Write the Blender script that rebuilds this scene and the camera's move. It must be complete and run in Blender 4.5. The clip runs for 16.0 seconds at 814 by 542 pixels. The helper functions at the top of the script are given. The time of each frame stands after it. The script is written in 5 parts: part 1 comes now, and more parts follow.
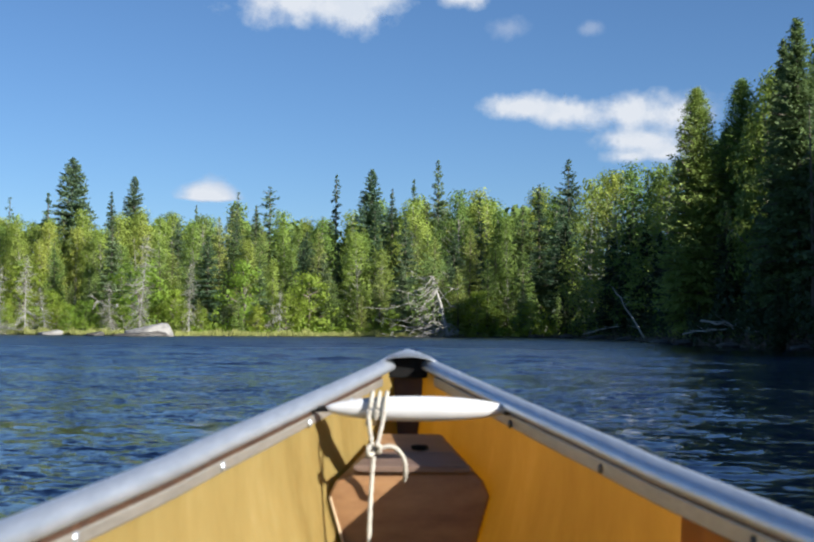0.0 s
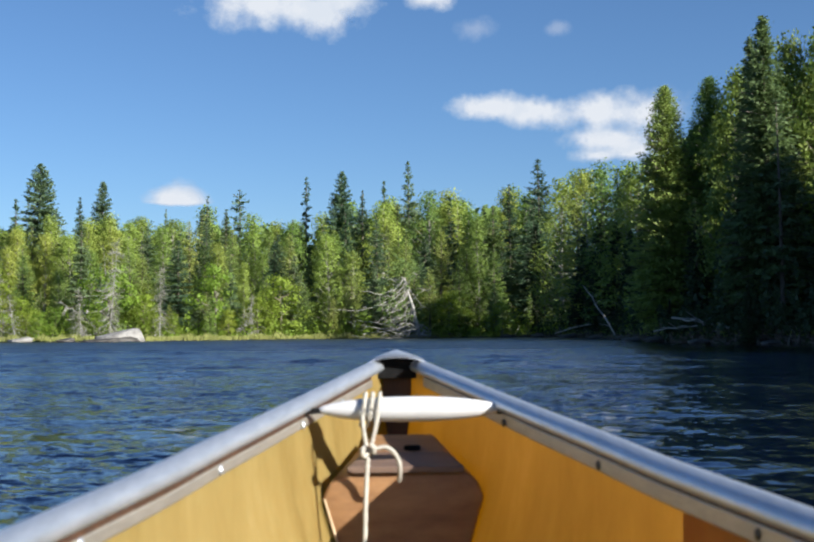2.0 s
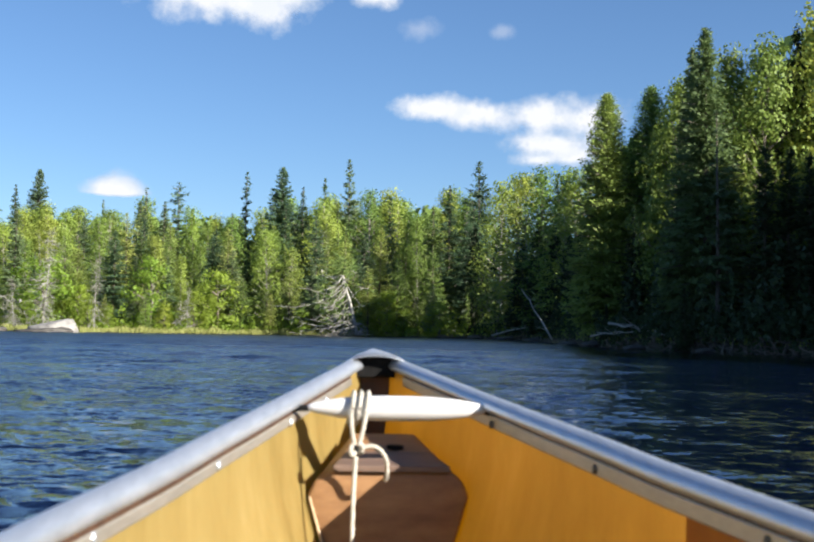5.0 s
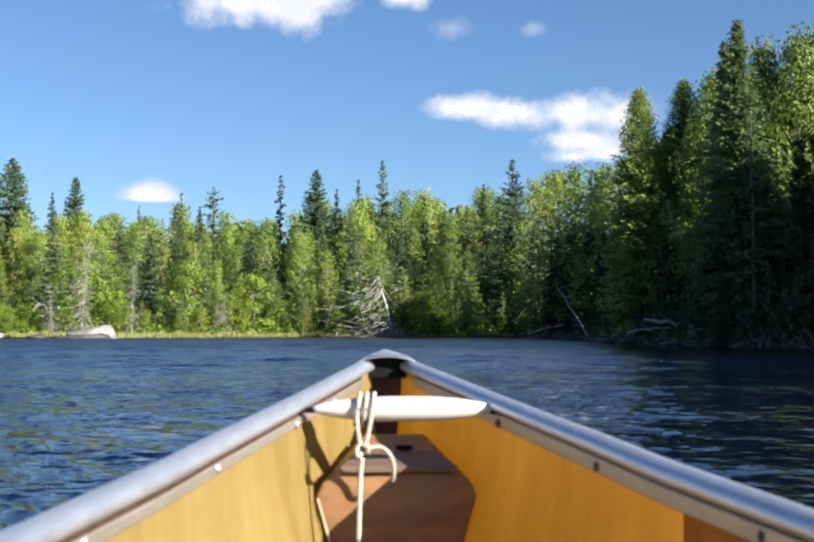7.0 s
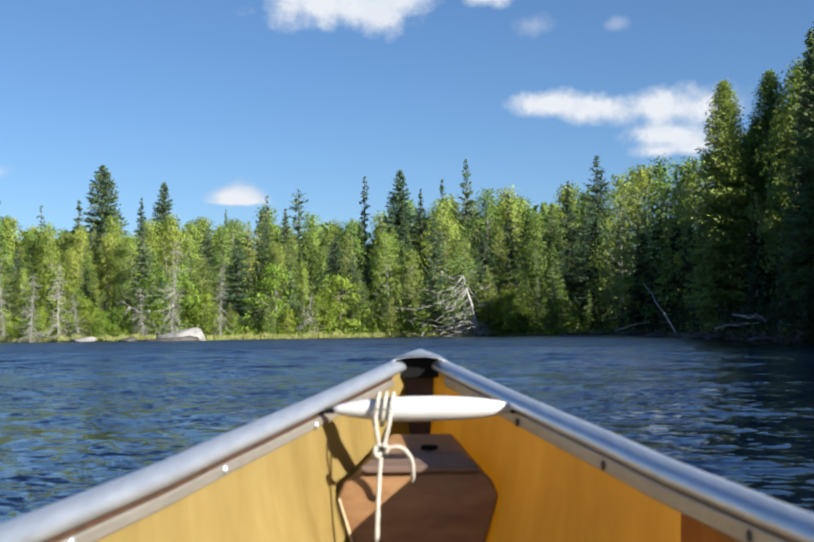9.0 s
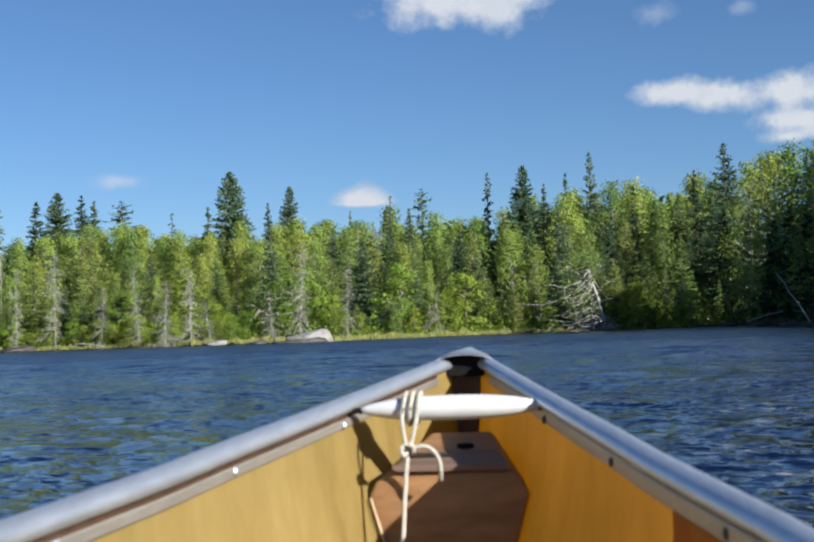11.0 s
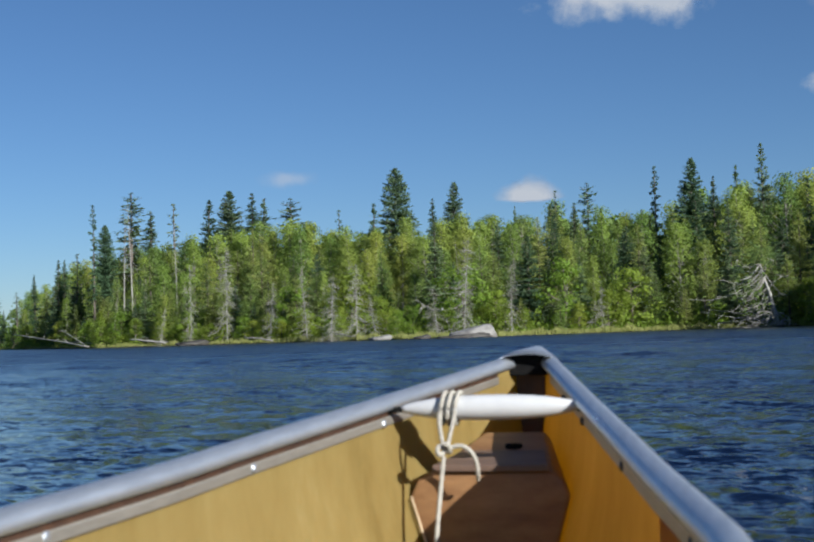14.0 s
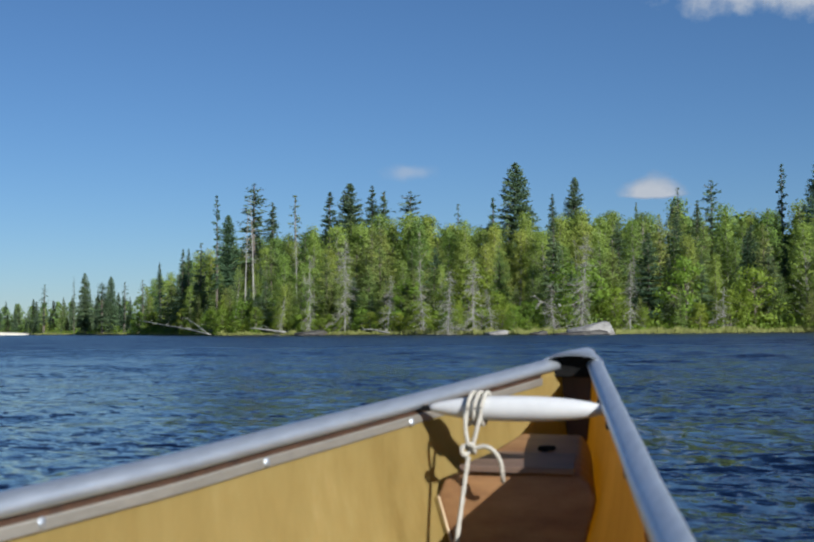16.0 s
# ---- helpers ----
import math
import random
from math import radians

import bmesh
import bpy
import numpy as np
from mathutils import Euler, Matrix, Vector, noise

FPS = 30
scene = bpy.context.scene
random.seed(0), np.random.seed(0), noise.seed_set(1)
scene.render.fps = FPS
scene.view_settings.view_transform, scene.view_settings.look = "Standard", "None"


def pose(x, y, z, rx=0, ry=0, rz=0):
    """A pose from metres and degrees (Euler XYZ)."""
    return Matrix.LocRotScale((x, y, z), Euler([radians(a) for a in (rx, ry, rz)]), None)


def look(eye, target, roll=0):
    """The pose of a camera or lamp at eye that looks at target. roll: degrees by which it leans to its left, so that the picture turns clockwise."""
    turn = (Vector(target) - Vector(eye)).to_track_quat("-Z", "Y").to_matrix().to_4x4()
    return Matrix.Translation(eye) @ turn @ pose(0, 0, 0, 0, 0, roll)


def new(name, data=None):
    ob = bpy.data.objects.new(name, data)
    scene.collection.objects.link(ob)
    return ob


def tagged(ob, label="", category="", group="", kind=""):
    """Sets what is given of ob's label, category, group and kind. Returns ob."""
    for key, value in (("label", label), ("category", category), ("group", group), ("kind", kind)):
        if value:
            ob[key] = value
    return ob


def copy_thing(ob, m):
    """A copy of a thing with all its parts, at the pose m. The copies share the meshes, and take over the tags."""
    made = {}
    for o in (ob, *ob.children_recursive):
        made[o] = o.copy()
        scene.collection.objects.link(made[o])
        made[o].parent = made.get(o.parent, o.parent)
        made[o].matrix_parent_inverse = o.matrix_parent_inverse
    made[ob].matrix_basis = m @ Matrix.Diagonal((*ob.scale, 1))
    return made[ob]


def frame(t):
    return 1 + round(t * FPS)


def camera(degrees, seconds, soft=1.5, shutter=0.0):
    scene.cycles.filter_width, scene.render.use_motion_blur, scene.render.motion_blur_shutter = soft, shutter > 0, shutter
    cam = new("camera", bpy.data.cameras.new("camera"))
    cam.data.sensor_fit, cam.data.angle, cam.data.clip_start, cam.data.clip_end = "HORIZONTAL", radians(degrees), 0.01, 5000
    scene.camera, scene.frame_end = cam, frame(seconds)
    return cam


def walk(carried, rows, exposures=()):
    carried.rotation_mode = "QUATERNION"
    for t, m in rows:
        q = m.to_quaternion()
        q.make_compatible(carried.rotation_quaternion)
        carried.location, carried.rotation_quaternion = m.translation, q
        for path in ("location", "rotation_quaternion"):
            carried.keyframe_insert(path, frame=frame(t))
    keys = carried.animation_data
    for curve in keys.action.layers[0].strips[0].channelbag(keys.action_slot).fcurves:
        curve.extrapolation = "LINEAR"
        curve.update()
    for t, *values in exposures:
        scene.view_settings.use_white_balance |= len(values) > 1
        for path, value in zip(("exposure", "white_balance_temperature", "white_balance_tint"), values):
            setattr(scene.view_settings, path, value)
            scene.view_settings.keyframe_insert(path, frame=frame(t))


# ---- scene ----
# ======================= camera and its walk =======================
cam = camera(36.2, 16.0, soft=2.2)
# focused on the far shore: the canoe close by is a little soft
cam.data.dof.use_dof, cam.data.dof.focus_distance, cam.data.dof.aperture_fstop = True, 90.0, 14.0
EYE = Vector((0.0, 0.0, 0.44))
HEAD = 8.8                    # the canoe's heading, degrees to the left of +Y
TILT = 2.66
PIVOT = Vector((0.01, 1.32, -0.14))   # a point over the canoe's floor that the holder of the camera leans round
# seconds, turn to the left, tilt upwards, lean, in degrees
ROWS = [
    (0.0, 8.27, 2.77, 0.37),
    (0.5, 8.85, 2.73, 0.95),
    (1.0, 9.09, 2.76, 1.42),
    (1.5, 8.41, 2.77, 1.93),
    (2.0, 6.93, 2.83, -0.53),
    (2.5, 6.01, 2.79, -0.89),
    (3.0, 5.38, 2.83, -0.27),
    (3.5, 4.61, 2.81, 0.28),
    (4.0, 3.87, 2.79, 0.92),
    (6.5, 4.96, 2.81, 0.77),
    (7.0, 5.70, 2.79, -0.01),
    (7.5, 6.18, 2.77, 0.17),
    (8.0, 6.37, 2.77, -1.06),
    (8.5, 7.46, 2.81, -1.37),
    (9.0, 9.66, 2.78, -0.74),
    (11.5, 17.17, 2.83, -1.18),
    (12.0, 19.02, 2.77, 0.51),
    (12.5, 20.08, 2.79, 0.13),
    (13.0, 20.93, 2.71, 0.06),
    (13.5, 21.67, 2.72, -0.51),
    (14.0, 23.13, 2.86, -1.92),
    (14.5, 25.42, 2.84, -1.08),
    (15.0, 27.02, 2.78, -0.46),
    (15.5, 28.05, 2.76, -0.52),
    (16.0, 28.62, 2.70, -0.48),
]


def turned(yaw, tilt, roll):
    return (pose(0, 0, 0, 0, 0, yaw) @ pose(0, 0, 0, 90 + tilt) @ pose(0, 0, 0, 0, 0, roll)).to_3x3()


def held(yaw, tilt, roll):
    r = turned(yaw, tilt, roll)
    p = EYE + pose(0, 0, 0, 0, 0, HEAD).to_3x3() @ PIVOT
    v = turned(HEAD, TILT, 0).transposed() @ (p - EYE)
    return Matrix.Translation(p - r @ v) @ r.to_4x4()


walk(cam, [(t, held(a, b, c)) for t, a, b, c in ROWS], exposures=[(0.0, 1.17, 6150, 10), (3.0, 1.30, 6280, 10), (4.0, 1.42, 6420, 11), (6.5, 1.54, 6470, 11), (7.5, 1.43, 6420, 11), (9.0, 1.28, 6270, 10), (12.0, 0.87, 6050, 10), (16.0, 0.55, 5850, 9)])

# ======================= world and sun =======================
SUN_AZ, SUN_EL = -118.0, 26.5      # degrees to the left of +Y, and up
world = bpy.data.worlds.new("sky")
scene.world = world
world.use_nodes = True
wn, wl = world.node_tree.nodes, world.node_tree.links
sky = wn.new("ShaderNodeTexSky")
sky.sky_type = "NISHITA"
sky.sun_disc = False
sky.sun_elevation, sky.sun_rotation = radians(SUN_EL), radians(-SUN_AZ)
sky.air_density, sky.dust_density, sky.ozone_density, sky.altitude = 1.0, 0.25, 6.3, 600
wl.new(sky.outputs[0], wn["Background"].inputs[0])
wn["Background"].inputs[1].default_value = 0.050
sun_data = bpy.data.lights.new("sun", "SUN")
sun_data.energy, sun_data.angle, sun_data.color = 5.0, radians(0.5), (1.0, 0.94, 0.84)
sun = new("sun", sun_data)
sd = Vector((-math.sin(radians(SUN_AZ)) * math.cos(radians(SUN_EL)), math.cos(radians(SUN_AZ)) * math.cos(radians(SUN_EL)), math.sin(radians(SUN_EL))))
sun.matrix_world = look(sd * 100, (0, 0, 0))

# ======================= helpers =======================
RNG = np.random.default_rng(7)


def mesh_of(name, verts, faces, material, smooth=False, uvs=None):
    me = bpy.data.meshes.new(name)
    me.from_pydata([tuple(v) for v in verts], [], [tuple(f) for f in faces])
    if material:
        me.materials.append(material)
    if smooth:
        me.polygons.foreach_set("use_smooth", [True] * len(me.polygons))
    if uvs is not None:
        me.uv_layers.new(name="uv").data.foreach_set("uv", np.asarray(uvs, dtype=np.float32).ravel())
    me.update()
    return me


def piece(name, me, parent=None, label="", m=None):
    ob = new(name, me)
    if parent:
        ob.parent = parent
    if m is not None:
        ob.matrix_basis = m
    return tagged(ob, label)


def part(name, bm, material, parent, label="", smooth=False):
    me = bpy.data.meshes.new(name)
    bm.normal_update()
    bm.to_mesh(me)
    bm.free()
    me.materials.append(material)
    if smooth:
        me.polygons.foreach_set("use_smooth", [True] * len(me.polygons))
    return piece(name, me, parent, label)


class Soup:
    """Collects vertices and faces as arrays."""

    def __init__(self):
        self.v, self.f, self.n = [], [], 0

    def add(self, verts, faces):
        self.v.append(np.asarray(verts, float))
        self.f.extend([tuple(int(i) + self.n for i in f) for f in faces])
        self.n += len(verts)

    def quads(self, c, u, w):
        c, u, w = (np.asarray(a, float) for a in (c, u, w))
        k = len(c)
        if not k:
            return
        verts = np.stack([c - u * 0.8 - w * 1.1, c - u * 0.45 + w * 1.25, c + u * 1.05], 1).reshape(-1, 3)
        self.add(verts, np.arange(3 * k).reshape(k, 3))

    def tube(self, pts, radii, sides=6, cap=True):
        pts = np.asarray(pts, float)
        k = len(pts)
        d = np.gradient(pts, axis=0)
        d /= np.linalg.norm(d, axis=1)[:, None] + 1e-9
        ref = np.array([0.31, 0.95, 0.02]) if abs(d[0][2]) > 0.7 else np.array([0.05, 0.1, 0.99])
        a = np.cross(d, ref)
        a /= np.linalg.norm(a, axis=1)[:, None] + 1e-9
        b = np.cross(d, a)
        ang = np.arange(sides) * 2 * math.pi / sides
        ring = pts[:, None] + np.asarray(radii)[:, None, None] * (a[:, None] * np.cos(ang)[None, :, None] + b[:, None] * np.sin(ang)[None, :, None])
        f = [(i * sides + j, i * sides + (j + 1) % sides, (i + 1) * sides + (j + 1) % sides, (i + 1) * sides + j) for i in range(k - 1) for j in range(sides)]
        if cap:
            f += [tuple(range(sides))[::-1], tuple((k - 1) * sides + j for j in range(sides))]
        self.add(ring.reshape(-1, 3), f)

    def mesh(self, name, material, smooth=False):
        return mesh_of(name, np.concatenate(self.v), self.f, material, smooth)


def smoothstep(x, a, b):
    t = np.clip((x - a) / (b - a), 0, 1)
    return t * t * (3 - 2 * t)


# ======================= materials =======================
def material(name):
    m = bpy.data.materials.new(name)
    m.use_nodes = True
    return m, m.node_tree.nodes, m.node_tree.links, m.node_tree.nodes["Principled BSDF"]


def ramp(nodes, links, source, stops):
    r = nodes.new("ShaderNodeValToRGB")
    el = r.color_ramp.elements
    while len(el) < len(stops):
        el.new(0.5)
    for e, (p, c) in zip(el, stops):
        e.position, e.color = p, (*c, 1)
    links.new(source, r.inputs[0])
    return r.outputs[0]


def noise_tex(nodes, links, scale, detail=4, rough=0.6, coord=None, stretch=None):
    n = nodes.new("ShaderNodeTexNoise")
    n.inputs["Scale"].default_value, n.inputs["Detail"].default_value, n.inputs["Roughness"].default_value = scale, detail, rough
    src = coord
    if src is None:
        src = nodes.new("ShaderNodeTexCoord").outputs["Object"]
    if stretch:
        mp = nodes.new("ShaderNodeMapping")
        mp.inputs["Scale"].default_value = stretch
        links.new(src, mp.inputs[0])
        src = mp.outputs[0]
    links.new(src, n.inputs["Vector"])
    return n.outputs["Fac"]


def bump(nodes, links, bsdf, height, strength, distance):
    b = nodes.new("ShaderNodeBump")
    b.inputs["Strength"].default_value, b.inputs["Distance"].default_value = strength, distance
    links.new(height, b.inputs["Height"])
    links.new(b.outputs[0], bsdf.inputs["Normal"])
    return b


def plain(name, low, high, scale=8.0, roughness=0.6, metallic=0.0, bumps=0.3, stretch=None, distance=0.004):
    m, n, l, b = material(name)
    fac = noise_tex(n, l, scale, 6, 0.65, stretch=stretch)
    l.new(ramp(n, l, fac, [(0.3, low), (0.7, high)]), b.inputs["Base Color"])
    b.inputs["Roughness"].default_value, b.inputs["Metallic"].default_value = roughness, metallic
    if bumps:
        bump(n, l, b, noise_tex(n, l, scale * 4, 5, 0.7, stretch=stretch), bumps, distance)
    return m


def foliage(name, dark, mid, light, through_light=0.35, roughness=0.55):
    m, n, l, b = material(name)
    info, geo = n.new("ShaderNodeObjectInfo"), n.new("ShaderNodeNewGeometry")
    mix = n.new("ShaderNodeMath")
    mix.operation = "MULTIPLY_ADD"
    l.new(geo.outputs["Random Per Island"], mix.inputs[0])
    mix.inputs[1].default_value = 0.26
    half = n.new("ShaderNodeMath")
    half.operation = "MULTIPLY"
    l.new(info.outputs["Random"], half.inputs[0])
    half.inputs[1].default_value = 0.74
    l.new(half.outputs[0], mix.inputs[2])
    # each plant leans a little towards yellow or towards blue
    turn = n.new("ShaderNodeMath")
    turn.operation = "MULTIPLY"
    l.new(info.outputs["Random"], turn.inputs[0])
    turn.inputs[1].default_value = 7.31
    part_of = n.new("ShaderNodeMath")
    part_of.operation = "FRACT"
    l.new(turn.outputs[0], part_of.inputs[0])
    hue = n.new("ShaderNodeMapRange")
    hue.inputs[3].default_value, hue.inputs[4].default_value = 0.487, 0.520
    l.new(part_of.outputs[0], hue.inputs[0])
    hsv = n.new("ShaderNodeHueSaturation")
    l.new(hue.outputs[0], hsv.inputs["Hue"])
    l.new(ramp(n, l, mix.outputs[0], [(0.1, dark), (0.5, mid), (0.95, light)]), hsv.inputs["Color"])
    col = hsv.outputs[0]
    l.new(col, b.inputs["Base Color"])
    b.inputs["Roughness"].default_value = roughness
    b.inputs["Specular IOR Level"].default_value = 0.25
    t = n.new("ShaderNodeBsdfTranslucent")
    l.new(col, t.inputs["Color"])
    s = n.new("ShaderNodeMixShader")
    s.inputs[0].default_value = through_light
    l.new(b.outputs[0], s.inputs[1])
    l.new(t.outputs[0], s.inputs[2])
    l.new(s.outputs[0], n["Material Output"].inputs["Surface"])
    return m


M_SPRUCE = foliage("spruce_needles", (0.062, 0.108, 0.056), (0.112, 0.172, 0.084), (0.180, 0.235, 0.108), 0.40)
# spruce needles with the bank's shade put into their colour
M_SHADESPRUCE = foliage("shade_spruce_needles", (0.022, 0.036, 0.016), (0.042, 0.064, 0.026), (0.072, 0.100, 0.038), 0.35)
M_CEDAR = foliage("cedar_needles", (0.106, 0.164, 0.042), (0.196, 0.266, 0.060), (0.305, 0.356, 0.084), 0.30)
M_LEAF = foliage("birch_leaves", (0.116, 0.180, 0.036), (0.200, 0.270, 0.047), (0.305, 0.352, 0.062), 0.30)
M_SHRUB = foliage("shrub_leaves", (0.150, 0.220, 0.026), (0.220, 0.305, 0.036), (0.300, 0.360, 0.050), 0.5)
# lighter spruce needles, sunlight put into the colour
M_LITSPRUCE = foliage("bank_spruce_needles", (0.085, 0.125, 0.050), (0.155, 0.205, 0.072), (0.235, 0.275, 0.092), 0.42)
M_DEEPLEAF = foliage("deep_wood_leaves", (0.080, 0.125, 0.032), (0.120, 0.175, 0.040), (0.165, 0.225, 0.050), 0.25)
M_GRASS = foliage("sedge_blades", (0.170, 0.210, 0.050), (0.260, 0.290, 0.080), (0.360, 0.360, 0.130), 0.35)
M_TWIG = foliage("lichen_twigs", (0.140, 0.145, 0.100), (0.215, 0.220, 0.155), (0.310, 0.305, 0.235), 0.1)
M_BARK = plain("bark", (0.07, 0.055, 0.04), (0.19, 0.16, 0.13), 9, 0.9, stretch=(3, 3, 0.6), bumps=0.6, distance=0.02)
M_BIRCH = plain("pale_bark", (0.15, 0.135, 0.11), (0.36, 0.34, 0.30), 5, 0.8, stretch=(1, 1, 4), bumps=0.3, distance=0.01)
M_DEAD = plain("weathered_wood", (0.20, 0.19, 0.165), (0.42, 0.40, 0.355), 7, 0.85, stretch=(3, 3, 0.5), bumps=0.5, distance=0.01)
M_ROCK = plain("granite", (0.12, 0.115, 0.105), (0.30, 0.29, 0.27), 2.2, 0.85, bumps=0.7, distance=0.04)
M_DARKROCK = plain("dark_rock", (0.025, 0.023, 0.020), (0.085, 0.078, 0.068), 2.5, 0.6, bumps=0.7, distance=0.04)
M_GROUND = plain("forest_ground", (0.022, 0.021, 0.012), (0.075, 0.070, 0.036), 1.6, 0.95, bumps=0.8, distance=0.08)
M_SAND = plain("sand", (0.40, 0.37, 0.30), (0.58, 0.54, 0.45), 1.5, 0.9)


def water_material():
    """Deep lake water: the small ripples tilt the surface by smooth noise at three sizes."""
    m, n, l, b = material("lake_water")
    b.inputs["Base Color"].default_value = (0.0016, 0.0050, 0.020, 1)
    b.inputs["IOR"].default_value = 1.6
    co = n.new("ShaderNodeTexCoord").outputs["Object"]
    # far ripples are too fine to tell apart: they widen the gloss
    far = n.new("ShaderNodeVectorMath")
    far.operation = "LENGTH"
    l.new(co, far.inputs[0])
    fr = n.new("ShaderNodeMapRange")
    for i, v in ((1, 3.0), (2, 36.0), (3, 0.07), (4, 0.31)):
        fr.inputs[i].default_value = v
    l.new(far.outputs["Value"], fr.inputs[0])
    # calmer in the lee of the near bank
    sp = n.new("ShaderNodeSeparateXYZ")
    l.new(co, sp.inputs[0])
    ahead = n.new("ShaderNodeMath")
    ahead.operation = "MAXIMUM"
    ahead.inputs[1].default_value = 2.0
    l.new(sp.outputs[1], ahead.inputs[0])
    ratio = n.new("ShaderNodeMath")
    ratio.operation = "DIVIDE"
    l.new(sp.outputs[0], ratio.inputs[0])
    l.new(ahead.outputs[0], ratio.inputs[1])
    patch = n.new("ShaderNodeMath")
    patch.operation = "MULTIPLY_ADD"
    l.new(noise_tex(n, l, 0.25, 3, 0.6, coord=co), patch.inputs[0])
    patch.inputs[1].default_value = 0.08
    l.new(ratio.outputs[0], patch.inputs[2])
    lee = n.new("ShaderNodeMapRange")
    lee.interpolation_type = "SMOOTHSTEP"
    for i, v in ((1, 0.065), (2, 0.150), (3, 1.0), (4, 0.23)):
        lee.inputs[i].default_value = v
    l.new(patch.outputs[0], lee.inputs[0])
    gloss = n.new("ShaderNodeMath")
    gloss.operation = "MULTIPLY"
    l.new(fr.outputs[0], gloss.inputs[0])
    l.new(lee.outputs[0], gloss.inputs[1])
    l.new(gloss.outputs[0], b.inputs["Roughness"])

    def slope(scale, amount, stretch, detail):
        tex = n.new("ShaderNodeTexNoise")
        tex.inputs["Scale"].default_value, tex.inputs["Detail"].default_value, tex.inputs["Roughness"].default_value = scale, detail, 0.55
        mp = n.new("ShaderNodeMapping")
        mp.inputs["Scale"].default_value = stretch
        l.new(co, mp.inputs[0])
        l.new(mp.outputs[0], tex.inputs["Vector"])
        sub = n.new("ShaderNodeVectorMath")
        sub.operation = "SUBTRACT"
        sub.inputs[1].default_value = (0.5, 0.5, 0.5)
        l.new(tex.outputs["Color"], sub.inputs[0])
        mul = n.new("ShaderNodeVectorMath")
        mul.operation = "MULTIPLY"
        mul.inputs[1].default_value = (amount * 0.7, amount, 0.0)
        l.new(sub.outputs[0], mul.inputs[0])
        return mul.outputs[0]

    def add(p, q):
        a = n.new("ShaderNodeVectorMath")
        a.operation = "ADD"
        l.new(p, a.inputs[0])
        l.new(q, a.inputs[1])
        return a.outputs[0]

    total = add(slope(30.0, 1.35, (0.55, 1.0, 1.0), 2), add(slope(11.0, 1.35, (0.5, 1.0, 1.0), 3), add(slope(0.6, 0.36, (0.4, 1.0, 1.0), 3), slope(0.13, 0.40, (0.3, 1.0, 1.0), 2))))
    calm = n.new("ShaderNodeVectorMath")
    calm.operation = "SCALE"
    fade = n.new("ShaderNodeMapRange")
    for i, v in ((1, 4.0), (2, 30.0), (3, 1.0), (4, 0.60)):
        fade.inputs[i].default_value = v
    l.new(far.outputs["Value"], fade.inputs[0])
    both = n.new("ShaderNodeMath")
    both.operation = "MULTIPLY"
    l.new(fade.outputs[0], both.inputs[0])
    l.new(lee.outputs[0], both.inputs[1])
    l.new(total, calm.inputs[0])
    l.new(both.outputs[0], calm.inputs[3])
    total = calm.outputs[0]
    total = add(total, n.new("ShaderNodeNewGeometry").outputs["Normal"])
    unit = n.new("ShaderNodeVectorMath")
    unit.operation = "NORMALIZE"
    l.new(total, unit.inputs[0])
    l.new(unit.outputs[0], b.inputs["Normal"])
    return m


M_WATER = water_material()


def aluminium(name, low, high, rough):
    m, n, l, b = material(name)
    fac = noise_tex(n, l, 26, 8, 0.75, stretch=(3, 0.25, 3))
    l.new(ramp(n, l, fac, [(0.3, low), (0.75, high)]), b.inputs["Base Color"])
    b.inputs["Metallic"].default_value = 0.82
    l.new(ramp(n, l, noise_tex(n, l, 40, 4), [(0.3, (rough - 0.02,) * 3), (0.7, (rough + 0.03,) * 3)]), b.inputs["Roughness"])
    bump(n, l, b, noise_tex(n, l, 60, 5, stretch=(1.5, 0.4, 1.5)), 0.22, 0.0012)
    return m


M_ALU = aluminium("worn_aluminium", (0.47, 0.51, 0.56), (0.65, 0.69, 0.74), 0.46)
M_FLANGE = aluminium("dull_aluminium", (0.36, 0.335, 0.285), (0.52, 0.485, 0.42), 0.55)
M_HANDLE = plain("white_enamel", (0.50, 0.50, 0.50), (0.58, 0.58, 0.57), 30, 0.3, bumps=0.03)
M_ROPE = plain("braided_rope", (0.38, 0.35, 0.29), (0.56, 0.53, 0.45), 260, 0.9, bumps=0.8, distance=0.002)
M_BOLT = plain("dark_steel", (0.05, 0.048, 0.044), (0.12, 0.115, 0.105), 90, 0.45, 0.6)
M_DARK = plain("dark_rubber_and_shade", (0.006, 0.006, 0.006), (0.014, 0.014, 0.014), 60, 0.9)

# hardly any gloss, so the block painted as bow shade stays black
M_DARK.node_tree.nodes["Principled BSDF"].inputs["Specular IOR Level"].default_value = 0.05


